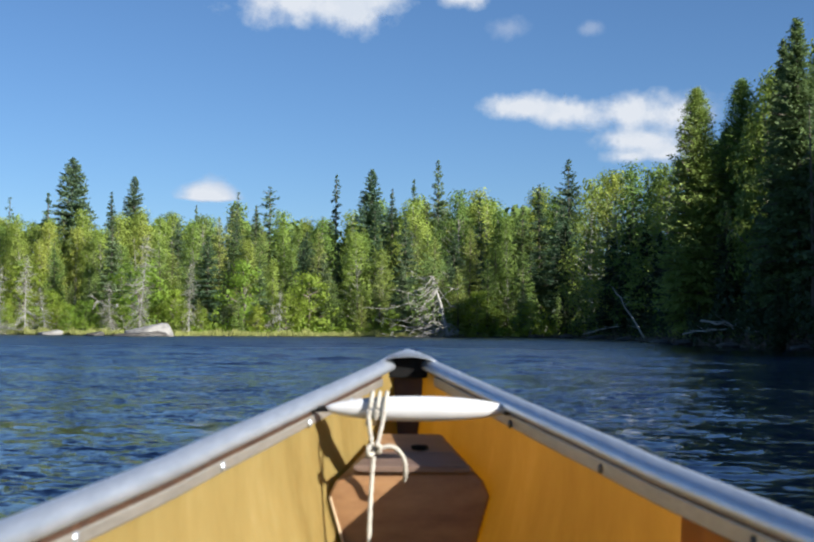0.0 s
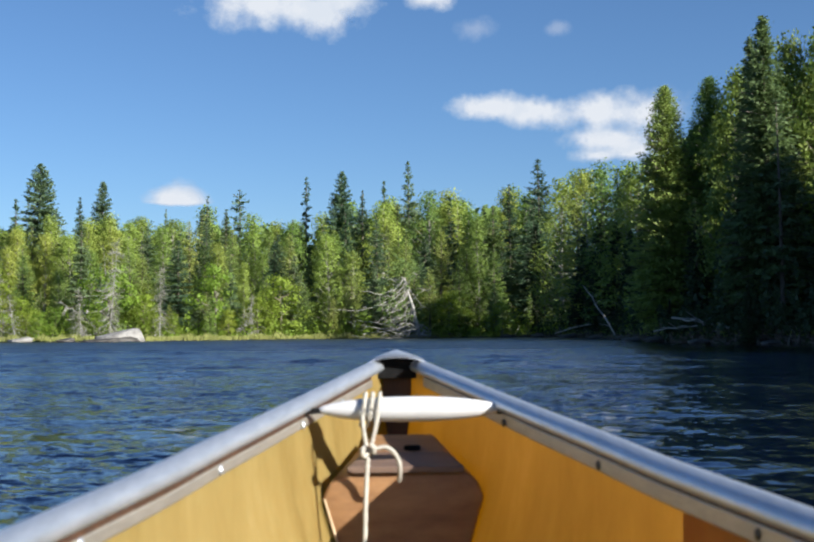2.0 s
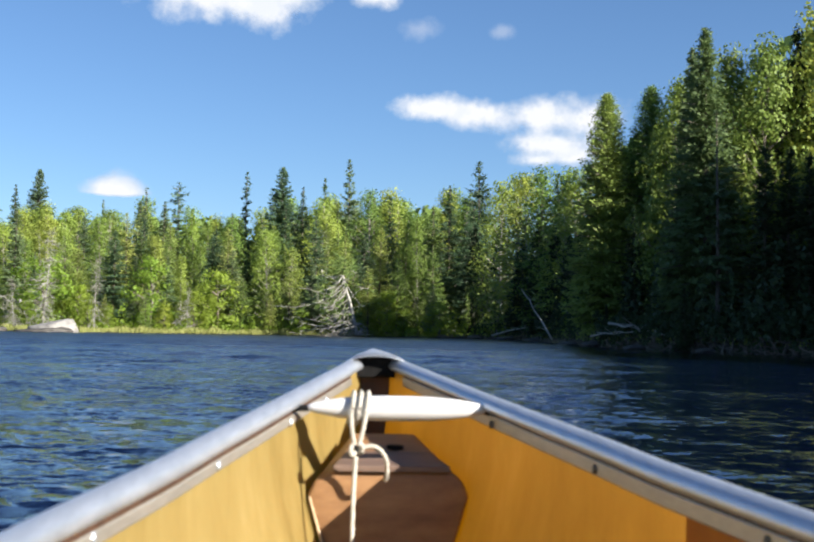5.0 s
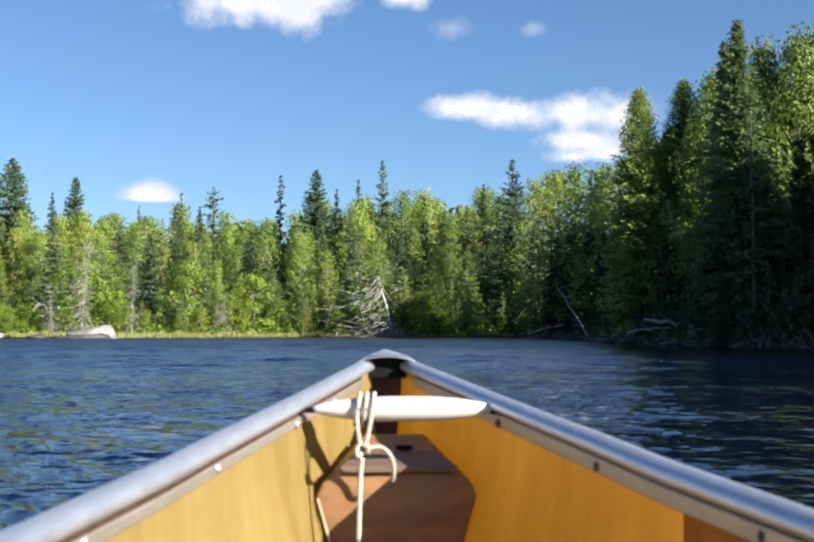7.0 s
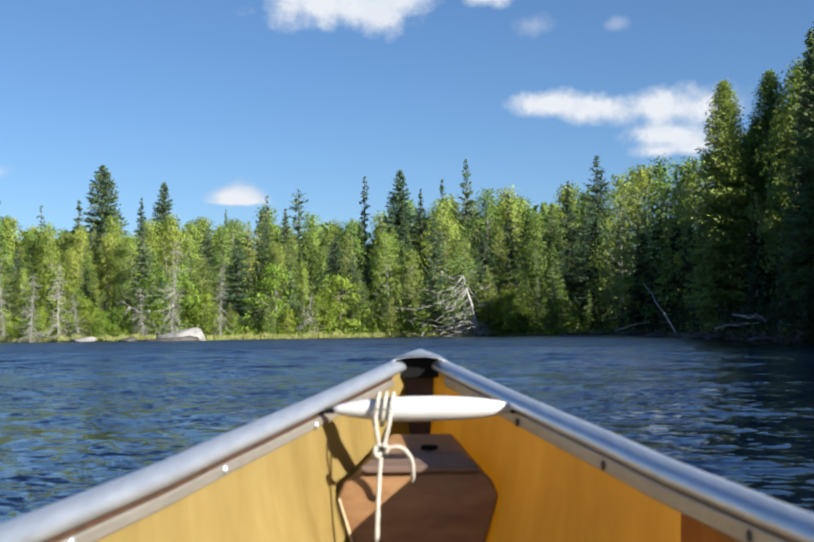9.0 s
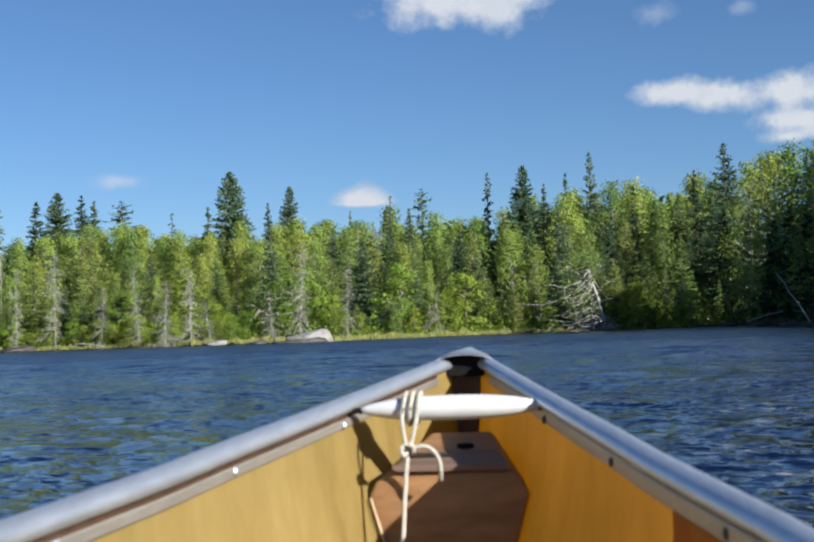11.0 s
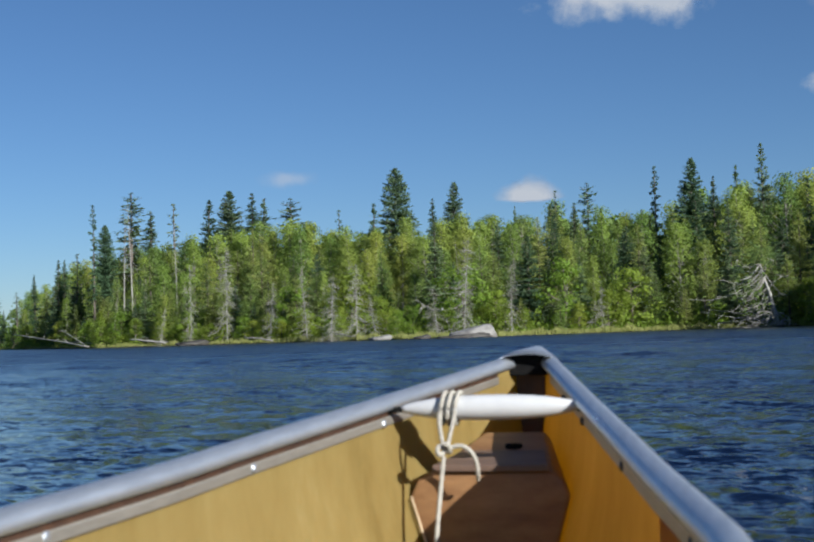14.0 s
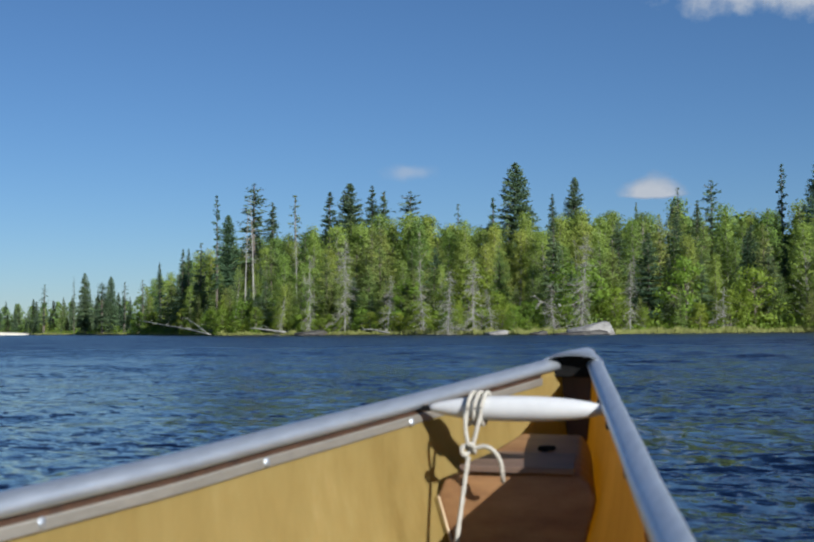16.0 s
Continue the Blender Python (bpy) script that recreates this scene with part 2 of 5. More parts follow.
def hull_material(name, tone, glow):
    m, n, l, b = material(name)
    streak = noise_tex(n, l, 9, 8, 0.72, stretch=(1.4, 1.4, 0.45))
    col = ramp(n, l, streak, [(p, tuple(a * t for a, t in zip(c, tone))) for p, c in ((0.24, (0.27, 0.186, 0.052)), (0.42, (0.355, 0.258, 0.080)), (0.58, (0.395, 0.296, 0.098)), (0.76, (0.49, 0.385, 0.150)))])
    l.new(col, b.inputs["Base Color"])
    b.inputs["Roughness"].default_value = 0.5
    b.inputs["Specular IOR Level"].default_value = 0.15
    b.inputs["Coat Weight"].default_value = 0.03
    b.inputs["Coat Roughness"].default_value = 0.25
    bump(n, l, b, noise_tex(n, l, 25, 4), 0.05, 0.003)
    t = n.new("ShaderNodeBsdfTranslucent")
    l.new(ramp(n, l, streak, [(0.28, tuple(0.86 * g for g in glow)), (0.50, glow), (0.74, tuple(min(1.0, 1.12 * g) for g in glow))]), t.inputs["Color"])
    s = n.new("ShaderNodeMixShader")
    s.inputs[0].default_value = 0.48
    l.new(b.outputs[0], s.inputs[1])
    l.new(t.outputs[0], s.inputs[2])
    l.new(s.outputs[0], n["Material Output"].inputs["Surface"])
    return m


M_HULL = hull_material("varnished_hull", (0.985, 1.0, 1.10), (0.70, 0.435, 0.003))
M_PANEL = hull_material("varnished_panel", (0.85, 0.62, 0.45), (0.95, 0.62, 0.10))
M_TANK = plain("redbrown_plywood", (0.16, 0.074, 0.030), (0.33, 0.180, 0.076), 14, 0.5, stretch=(0.7, 3, 2), bumps=0.15)
M_PLATE = plain("greybrown_board", (0.10, 0.062, 0.044), (0.19, 0.125, 0.092), 12, 0.55, stretch=(0.6, 3, 3), bumps=0.15)
M_FLECK = plain("old_varnish", (0.30, 0.25, 0.18), (0.40, 0.34, 0.25), 200, 0.6, bumps=0.1)
# dark brown that paints shade under the rails and in the bow
M_SHADEBROWN = plain("shade_brown", (0.030, 0.015, 0.009), (0.075, 0.036, 0.018), 18, 0.6, stretch=(3, 3, 0.6), bumps=0.2)
M_STRIP = plain("pale_trim", (0.42, 0.30, 0.17), (0.55, 0.42, 0.26), 20, 0.5, bumps=0.1)


def cloud_material(name, dense, ragged=1.0):
    m, n, l, b = material(name)
    uv = n.new("ShaderNodeUVMap")
    uv.uv_map = "uv"
    ln = n.new("ShaderNodeVectorMath")
    ln.operation = "LENGTH"
    l.new(uv.outputs[0], ln.inputs[0])
    geo = n.new("ShaderNodeNewGeometry")
    f = noise_tex(n, l, 0.013, 8, 0.62, coord=geo.outputs["Position"])
    ad = n.new("ShaderNodeMath")
    ad.operation = "MULTIPLY_ADD"
    l.new(f, ad.inputs[0])
    ad.inputs[1].default_value = 1.7 * ragged
    sub = n.new("ShaderNodeMath")
    sub.operation = "SUBTRACT"
    sub.inputs[0].default_value = 0.85 * (1 - ragged)
    l.new(ln.outputs["Value"], sub.inputs[1])
    l.new(sub.outputs[0], ad.inputs[2])
    edge = 0.42 + 0.58 * ragged
    alpha = ramp(n, l, ad.outputs[0], [(0.0, (0, 0, 0)), (0.3 * edge, (0.38 * dense,) * 3), (0.72 * edge, (dense,) * 3)])
    e = n.new("ShaderNodeEmission")
    e.inputs[1].default_value = 0.405
    l.new(ramp(n, l, ad.outputs[0], [(0.05, (0.55, 0.66, 0.80)), (0.5, (0.86, 0.88, 0.91))]), e.inputs[0])
    t = n.new("ShaderNodeBsdfTransparent")
    s = n.new("ShaderNodeMixShader")
    l.new(alpha, s.inputs[0])
    l.new(t.outputs[0], s.inputs[1])
    l.new(e.outputs[0], s.inputs[2])
    l.new(s.outputs[0], n["Material Output"].inputs["Surface"])
    return m


M_CLOUD = cloud_material("cloud_vapour", 1.0, 0.8)
M_PUFF = cloud_material("smooth_cloud_vapour", 1.0, 0.58)
M_WISP = cloud_material("thin_vapour", 0.26)

# ======================= the plan of the lake =======================
# bearings in degrees to the left of +Y, metres
SHORE_AZ = [-180, -120, -80, -50, -25, -12, -7, -4.5, -3, -1.5, 1, 6, 10, 14, 17, 19.3, 21.3, 24, 28, 33, 37, 40, 44, 50, 90, 180]
SHORE_D = [250, 120, 25, 20, 27, 34, 38, 44, 56, 74, 88, 90.3, 89.8, 88, 85, 80, 80, 86, 97, 108, 118, 160, 236, 330, 400, 250]
CANOPY_AZ = [-4.8, -2.6, 0, 1.4, 3.3, 6, 8, 9.3, 11.7, 14, 18.8, 21, 23.4, 25.6, 29.7, 33, 36, 38.5, 39.6, 40.8, 45, 50]
CANOPY_EL = [7.8, 7.6, 7.0, 6.8, 6.65, 6.8, 6.3, 6.45, 5.75, 6.0, 5.78, 5.52, 5.32, 5.5, 5.45, 4.99, 4.35, 3.59, 2.71, 1.9, 1.6, 1.3]


def shore_at(az):
    return np.interp(az, SHORE_AZ, SHORE_D)


def wood_at(az):
    """Where the trees begin: a little way back from the water where a point juts out."""
    return np.interp(az, [-180, -12, -7, -4.5, -3, -1.5, 1, 6, 10, 20, 24, 28, 33, 37, 40, 44, 50, 180], [252, 35, 39, 46, 60, 78, 90, 92.5, 93, 92.5, 96.5, 102, 112, 121, 163, 239, 333, 252]) if az > -12 else shore_at(az) + 1.5


def rise(r, az):
    s = r - shore_at(az)
    z = np.where(s < 0, np.maximum(-1.6, -0.12 + s * 0.08), -0.12 + 0.22 * smoothstep(s, 0, 1.4) + 0.008 * np.clip(s - 1.4, 0, 12) + 0.02 * np.clip(s - 13, 0, 47) + 0.012 * np.clip(s - 60, 0, 1500))
    # the near bank stands higher, undercut and dark
    return z + 0.15 * smoothstep(s, 0.0, 0.8) * smoothstep(-np.asarray(az, float), -2.5, 1.5) * smoothstep(np.asarray(az, float), -100, -60)


def spot(az, r, z=None):
    a = radians(az)
    return Vector((-math.sin(a) * r, math.cos(a) * r, float(rise(r, az)) if z is None else z))


def height_to(az, r, el):
    """Height of a thing at that bearing and distance whose top stands at elevation el."""
    return r * math.tan(radians(el)) + EYE.z - float(rise(r, az))


# ground: one sheet
def build_ground():
    azs = np.concatenate([np.arange(-180, -30, 6), np.arange(-30, 52, 0.5), np.arange(52, 180, 6)])
    offs = np.array([-30, -12, -4, -1.5, -0.5, 0, 0.4, 0.8, 1.2, 1.7, 3, 6, 12, 25, 50, 120, 400, 1600, 4500.0])
    verts, k = [], len(offs)
    for a in azs:
        d = shore_at(a) + 0.35 * noise.noise((a * 0.9, 3, 1)) + 0.2 * noise.noise((a * 3.1, 7, 1))
        for o in offs:
            r = max(3.0, d + o)
            z = float(rise(shore_at(a) + o, a)) + (0.1 * noise.noise((a * 1.7, o * 0.4, 0)) if 0 < o < 60 else 0)
            verts.append((-math.sin(radians(a)) * r, math.cos(radians(a)) * r, z))
    n = len(azs)
    faces = [(i * k + j, i * k + j + 1, ((i + 1) % n) * k + j + 1, ((i + 1) % n) * k + j) for i in range(n) for j in range(k - 1)]
    verts.append((0, 0, -1.6))
    faces += [(len(verts) - 1, i * k, ((i + 1) % n) * k) for i in range(n)]
    tagged(new("ground", mesh_of("ground", verts, faces, M_GROUND, True)), "mossy forest floor sloping down to the lake", "ground", kind="structure")


build_ground()

# ======================= canoe outline =======================
GUN_D = [-2.1, -1.9, -1.2, -0.4, 0.3, 0.955, 1.3, 1.49, 1.73, 2.07, 2.57, 2.92, 3.12]
GUN_W = [0.012, 0.06, 0.27, 0.385, 0.395, 0.316, 0.270, 0.245, 0.213, 0.168, 0.101, 0.055, 0.014]
GUN_Z = [-0.06, -0.08, -0.13, -0.155, -0.16, -0.147, -0.1377, -0.129, -0.12, -0.106, -0.0835, -0.068, -0.055]
CANOE = Matrix.Translation(EYE) @ pose(0, 0, 0, 0, 0, HEAD - 0.25)


def bow_scale(d):
    """The hull lines are laid off long and drawn in to the true length of the bow."""
    return 1 / (0.75069 + 0.21394 * np.maximum(d, 0.955))


def at_bow(x, d, z):
    k = float(bow_scale(d))
    return (x * k, d * k, z * k)


LINES = [at_bow(w, d, z) for w, d, z in zip(GUN_W, GUN_D, GUN_Z)]
FIT = float(bow_scale(2.02))       # scale of the fittings at the bow


def gun(d):
    ds = [p[1] for p in LINES]
    return float(np.interp(d, ds, [p[0] for p in LINES])), float(np.interp(d, ds, [p[2] for p in LINES]))


def floor_z(d):
    return -0.560 + 0.13 * smoothstep(d, 0.9, 2.1) + 0.20 * smoothstep(d, 1.85, 2.2) ** 1.6 + 0.33 * smoothstep(-d, 1.57, 2.2) ** 1.6


def hull_power(d):
    return 3.6 - 1.7 * float(smoothstep(d, 0.84, 1.9)) - 1.4 * float(smoothstep(-d, 0.4, 2.1))


def hull_half(d, z):
    w, zg = gun(d)
    u = (z - zg + 0.012) / (floor_z(d) - zg + 0.012)
    return max(w - 0.012, 0.006) * max(0.0, 1 - u ** hull_power(d)) ** 0.85 if 0 < u < 1 else 0.0


# ======================= water =======================
def build_water():
    azs = np.concatenate([np.arange(-180, -20, 4.0), np.arange(-20, 50, 0.30), np.arange(50, 180, 4.0)])
    rs = np.concatenate([np.arange(0.12, 1.79, 0.07), 1.8 * 1.0075 ** np.arange(0, 577), [160, 200, 260, 340, 460]])
    a, r = np.meshgrid(np.radians(azs), rs, indexing="ij")
    x, y = -np.sin(a) * r, np.cos(a) * r
    z = np.zeros_like(x)
    rng = np.random.default_rng(3)
    cell = np.where(np.abs(np.degrees(a) - 15) < 35.2, 0.0075 * r, 0.07 * r)
    for i in range(86):
        lam = 0.07 * (0.25 / 0.07) ** rng.random() if i < 50 else 0.25 * (3.0 / 0.25) ** rng.random()
        th = radians(95) + rng.normal() * 0.55
        amp = (0.0042 if i < 50 else 0.0017) * lam * (0.5 + rng.random())
        ph = rng.random() * 6.283
        k = 2 * math.pi / lam
        s = np.sin(k * (x * math.cos(th) + y * math.sin(th)) + ph + 0.9 * np.sin(0.9 * x + ph) * np.sin(0.35 * y + 2 * ph))
        z += amp * (s + 0.25 * s * s) * smoothstep(lam / cell, 1.9, 3.8) * (1 if i < 50 else 1 + 2.2 * smoothstep(r, 4, 25))
    gust = 0.80 + 0.30 * np.sin(x * 0.21 + 1.3 * np.sin(y * 0.09)) * np.sin(y * 0.11 + 0.5)
    # calmer in the lee of the near bank
    z *= gust * (0.40 + 0.60 * smoothstep(np.degrees(a), -11, -2)) * smoothstep(r, 0.3, 2.0)
    n, k = x.shape
    verts = np.stack([x, y, z], -1).reshape(-1, 3)
    inv = CANOE.inverted()
    ax = np.array(inv)
    loc = verts @ ax[:3, :3].T + ax[:3, 3]
    w = np.array([hull_half(d, -EYE.z) if -2.15 < d < 2.18 else 0.0 for d in loc[:, 1]])
    verts[:, 2] = np.where((w > 0) & (np.abs(loc[:, 0]) < w + 0.002), -0.3, verts[:, 2])
    inside = ((w > 0) & (np.abs(loc[:, 0]) < w + 0.002)).reshape(n, k)
    faces = []
    for i in range(n):
        i2 = (i + 1) % n
        for j in range(k - 1):
            if inside[i, j] and inside[i, j + 1] and inside[i2, j] and inside[i2, j + 1]:
                continue
            faces.append((i * k + j, i2 * k + j, i2 * k + j + 1, i * k + j + 1))
    me = mesh_of("water", verts, faces, M_WATER, True)
    tagged(new("water", me), "wind-rippled deep blue lake water", "water", kind="structure")


build_water()

# ======================= canoe =======================
canoe = new("canoe")
canoe.matrix_basis = CANOE
tagged(canoe, "golden varnished canoe with worn aluminium gunwales floating on the lake", "canoe")


def build_hull():
    ds = np.concatenate([np.linspace(-2.198, 0.3, 24), np.linspace(0.35, 2.2, 44)])
    us = np.linspace(0, 1, 15)
    verts, faces = [], []

    def shell(off):
        base = len(verts)
        for d in ds:
            w, zg = gun(d)
            w = (max(w - 0.012, 0.006) + off) * (1 if -2.19 < d < 2.195 else 0)
            zf = floor_z(d) - off
            power = hull_power(d)
            for side in (1, -1):
                for u in (us if side == 1 else us[::-1]):
                    verts.append((side * w * (1 - u ** power) ** 0.85 if u < 1 else 0, d, zg - 0.012 + (zf - zg + 0.012) * u))
        m = 2 * len(us)
        return base, m

    b0, m = shell(0)
    b1, _ = shell(0.007)
    n = len(ds)
    for i in range(n - 1):
        for j in range(m - 1):
            q = (i * m + j, i * m + j + 1, (i + 1) * m + j + 1, (i + 1) * m + j)
            faces.append(tuple(b0 + t for t in q))
            faces.append(tuple(b1 + t for t in q[::-1]))
        for j in (0, m - 1):
            faces.append((b0 + i * m + j, b0 + (i + 1) * m + j, b1 + (i + 1) * m + j, b1 + i * m + j))
    bm = bmesh.new()
    bm.from_mesh(mesh_of("h", verts, faces, None))
    bmesh.ops.remove_doubles(bm, verts=bm.verts[:], dist=0.0004)
    bmesh.ops.recalc_face_normals(bm, faces=bm.faces[:])
    part("hull", bm, M_HULL, canoe, "golden translucent hull wall", True)


build_hull()


def build_core_panel():
    """A rust-coloured stiffening panel laid inside the hull wall, ending at a straight upright edge."""
    ds, us = np.linspace(0.25, 1.215, 20), np.linspace(0.06, 0.86, 10)
    verts, faces = [], []
    for off in (0.0012, 0.0032):
        for d in ds:
            w, zg = gun(d)
            for u in us:
                verts.append(((max(w - 0.012, 0.006) - off) * (1 - u ** hull_power(d)) ** 0.85, d, zg - 0.012 + (floor_z(d) - zg + 0.012) * u))
    n, k = len(ds), len(us)
    o = n * k
    for i in range(n - 1):
        for j in range(k - 1):
            q = (i * k + j, i * k + j + 1, (i + 1) * k + j + 1, (i + 1) * k + j)
            faces += [q, tuple(o + t for t in q[::-1])]
    for i in (0, n - 1):
        faces += [(i * k + j, i * k + j + 1, o + i * k + j + 1, o + i * k + j) for j in range(k - 1)]
    piece("core_panel", mesh_of("core_panel", verts, faces, M_PANEL, True), canoe, "rust-brown stiffening panel inside the hull")


build_core_panel()


def sweep(profile, side, d0, d1, steps=60, taper=None):
    s = Soup()
    k = len(profile)
    verts = []
    for d in np.linspace(d0, d1, steps):
        w, zg = gun(d)
        thick = 1.05 - 0.16 * float(smoothstep(d, 0.9, 2.2))
        for p, q in profile:
            verts.append((side * max(w - p * thick, 0.002), d, zg + q * thick))
    f = [(i * k + j, i * k + (j + 1) % k, (i + 1) * k + (j + 1) % k, (i + 1) * k + j) for i in range(steps - 1) for j in range(k)]
    f += [tuple(range(k)), tuple((steps - 1) * k + j for j in range(k))]
    s.add(verts, f)
    return s


CAP = [(-0.0034, -0.026), (-0.0052, -0.012), (-0.0026, -0.003), (0.0026, 0.0006), (0.0090, 0.0012), (0.0160, -0.0008), (0.0222, -0.0050), (0.0254, -0.0115), (0.0238, -0.0175), (0.0178, -0.0205), (0.0077, -0.0210)]
# dark strip that paints the shade between rail and lip
RAIL_SHADE = [(0.0105, -0.0205), (0.0138, -0.0205), (0.0138, -0.0300), (0.0105, -0.0300)]
LIP = [(0.0125, -0.0287), (0.015, -0.0287), (0.016, -0.0303), (0.016, -0.0402), (0.015, -0.0418), (0.0125, -0.0418)]
for side in (-1, 1):
    g = piece("gunwale", sweep(CAP, side, -2.1, 2.14, 90).mesh("gunwale", M_ALU, True), canoe, "worn silver aluminium gunwale")
    piece("seam", sweep(RAIL_SHADE, side, -1.8, 2.06, 60).mesh("seam", M_SHADEBROWN), g, "dark strip in place of the shade under the rail")
    lip = LIP if side < 0 else [(p, q + 0.0045 if q > -0.031 else q) for p, q in LIP]
    piece("lip", sweep(lip, side, -1.8, 2.06, 90).mesh("lip", M_FLANGE), g, "dull aluminium inner lip")


def rivet_mesh(mat):
    bm = bmesh.new()
    bmesh.ops.create_uvsphere(bm, u_segments=10, v_segments=6, radius=0.0058)
    bmesh.ops.scale(bm, vec=(0.55, 1, 1), verts=bm.verts[:])
    me = bpy.data.meshes.new("rivet")
    bm.to_mesh(me)
    bm.free()
    me.materials.append(mat)
    return me


RIVET = {-1: rivet_mesh(M_ALU), 1: rivet_mesh(M_BOLT)}
for side in (-1, 1):
    for d in (0.74, 1.06, 1.50, 1.99, 2.36):
        d = float(d * bow_scale(d))
        w, zg = gun(d)
        piece("rivet", RIVET[side], canoe, "round aluminium rivet head" if side < 0 else "dark bolt head", Matrix.Translation((side * (w - 0.0165), d, zg - 0.0345)))


def build_bow_cap():
    verts, faces = [], []
    ds = np.concatenate([[2.085, 2.09], np.linspace(2.10, 2.215, 10)])
    for d in ds:
        w, zg = gun(min(d, 2.2))
        w += 0.0045
        for u in np.linspace(-1, 1, 9):
            crown = 0.0165 - 0.009 * float(smoothstep(d, 2.10, 2.215)) - (0.004 if d < 2.088 else 0)
            verts.append((u * w, d, zg - 0.003 + crown * max(0.0, 1 - u * u) ** 0.75))
    for d in ds:
        w, zg = gun(min(d, 2.2))
        w += 0.0045
        for u in np.linspace(-1, 1, 9):
            crown = 0.0165 - 0.009 * float(smoothstep(d, 2.10, 2.215)) - (0.004 if d < 2.088 else 0)
            verts.append((u * w * 0.99, d, zg - 0.0045 + crown * max(0.0, 1 - u * u) ** 0.75))
    n, k = len(ds), 9
    o = n * k
    for i in range(n - 1):
        for j in range(k - 1):
            q = (i * k + j, i * k + j + 1, (i + 1) * k + j + 1, (i + 1) * k + j)
            faces += [q, tuple(o + t for t in q[::-1])]
        for j in (0, k - 1):
            faces.append((i * k + j, (i + 1) * k + j, o + (i + 1) * k + j, o + i * k + j))
    for i in (0, n - 1):
        for j in range(k - 1):
            faces.append((i * k + j, i * k + j + 1, o + i * k + j + 1, o + i * k + j))
    piece("bow_cap", mesh_of("bow_cap", verts, faces, M_ALU, True), canoe, "small aluminium deck cap at the bow tip")


build_bow_cap()


def build_bow_shade_block():
    # added block whose black colour stands for the shaded hollow
    w, zg = gun(2.105)
    f = [(-w + 0.007, 2.105, zg + 0.006), (w - 0.007, 2.105, zg + 0.006), (w - 0.012, 2.105, zg - 0.030), (-w + 0.012, 2.105, zg - 0.030)]
    w2, z2 = gun(2.165)
    g = [(-w2 + 0.008, 2.165, z2 - 0.010), (w2 - 0.008, 2.165, z2 - 0.010), (w2 - 0.010, 2.165, z2 - 0.034), (-w2 + 0.010, 2.165, z2 - 0.034)]
    part("breast_block", block(f, g, 0.002), M_DARK, canoe, "black block in place of the shadowed hollow under the bow cap")


# carrying handle: a white spindle between the gunwales
HD, HZ, HL = 2.02 * FIT, -0.128 * FIT, 0.148 * FIT
ts = np.linspace(-1, 1, 33)
spin = Soup()
spin.tube([(0.010 + HL * t, HD, HZ) for t in ts], [(0.0040 + 0.0165 * (1 - abs(t) ** 2.4) ** 0.8) * FIT for t in ts], 18)
handle = piece("carry_handle", spin.mesh("carry_handle", M_HANDLE, True), canoe, "white enamelled carrying handle")
for side in (-1, 1):
    br = Soup()
    w, zg = gun(HD)
    br.tube([(0.010 + side * (HL - 0.014), HD, HZ), (side * (w - 0.012), HD, HZ - 0.002)], [0.0045, 0.007 if side > 0 else 0.004], 8)
    piece("bracket", br.mesh("bracket", M_DARK), handle, "small end bracket")


def block(corners_front, corners_back, bevel):
    bm = bmesh.new()
    vs = [bm.verts.new(c) for c in corners_front + corners_back]
    n = len(corners_front)
    bm.faces.new(vs[:n])
    bm.faces.new(vs[n:][::-1])
    for i in range(n):
        bm.faces.new((vs[i], vs[i + n], vs[(i + 1) % n + n], vs[(i + 1) % n]))
    bmesh.ops.recalc_face_normals(bm, faces=bm.faces[:])
    bmesh.ops.bevel(bm, geom=bm.edges[:], offset=bevel, segments=3, profile=0.6, affect="EDGES")
    return bm


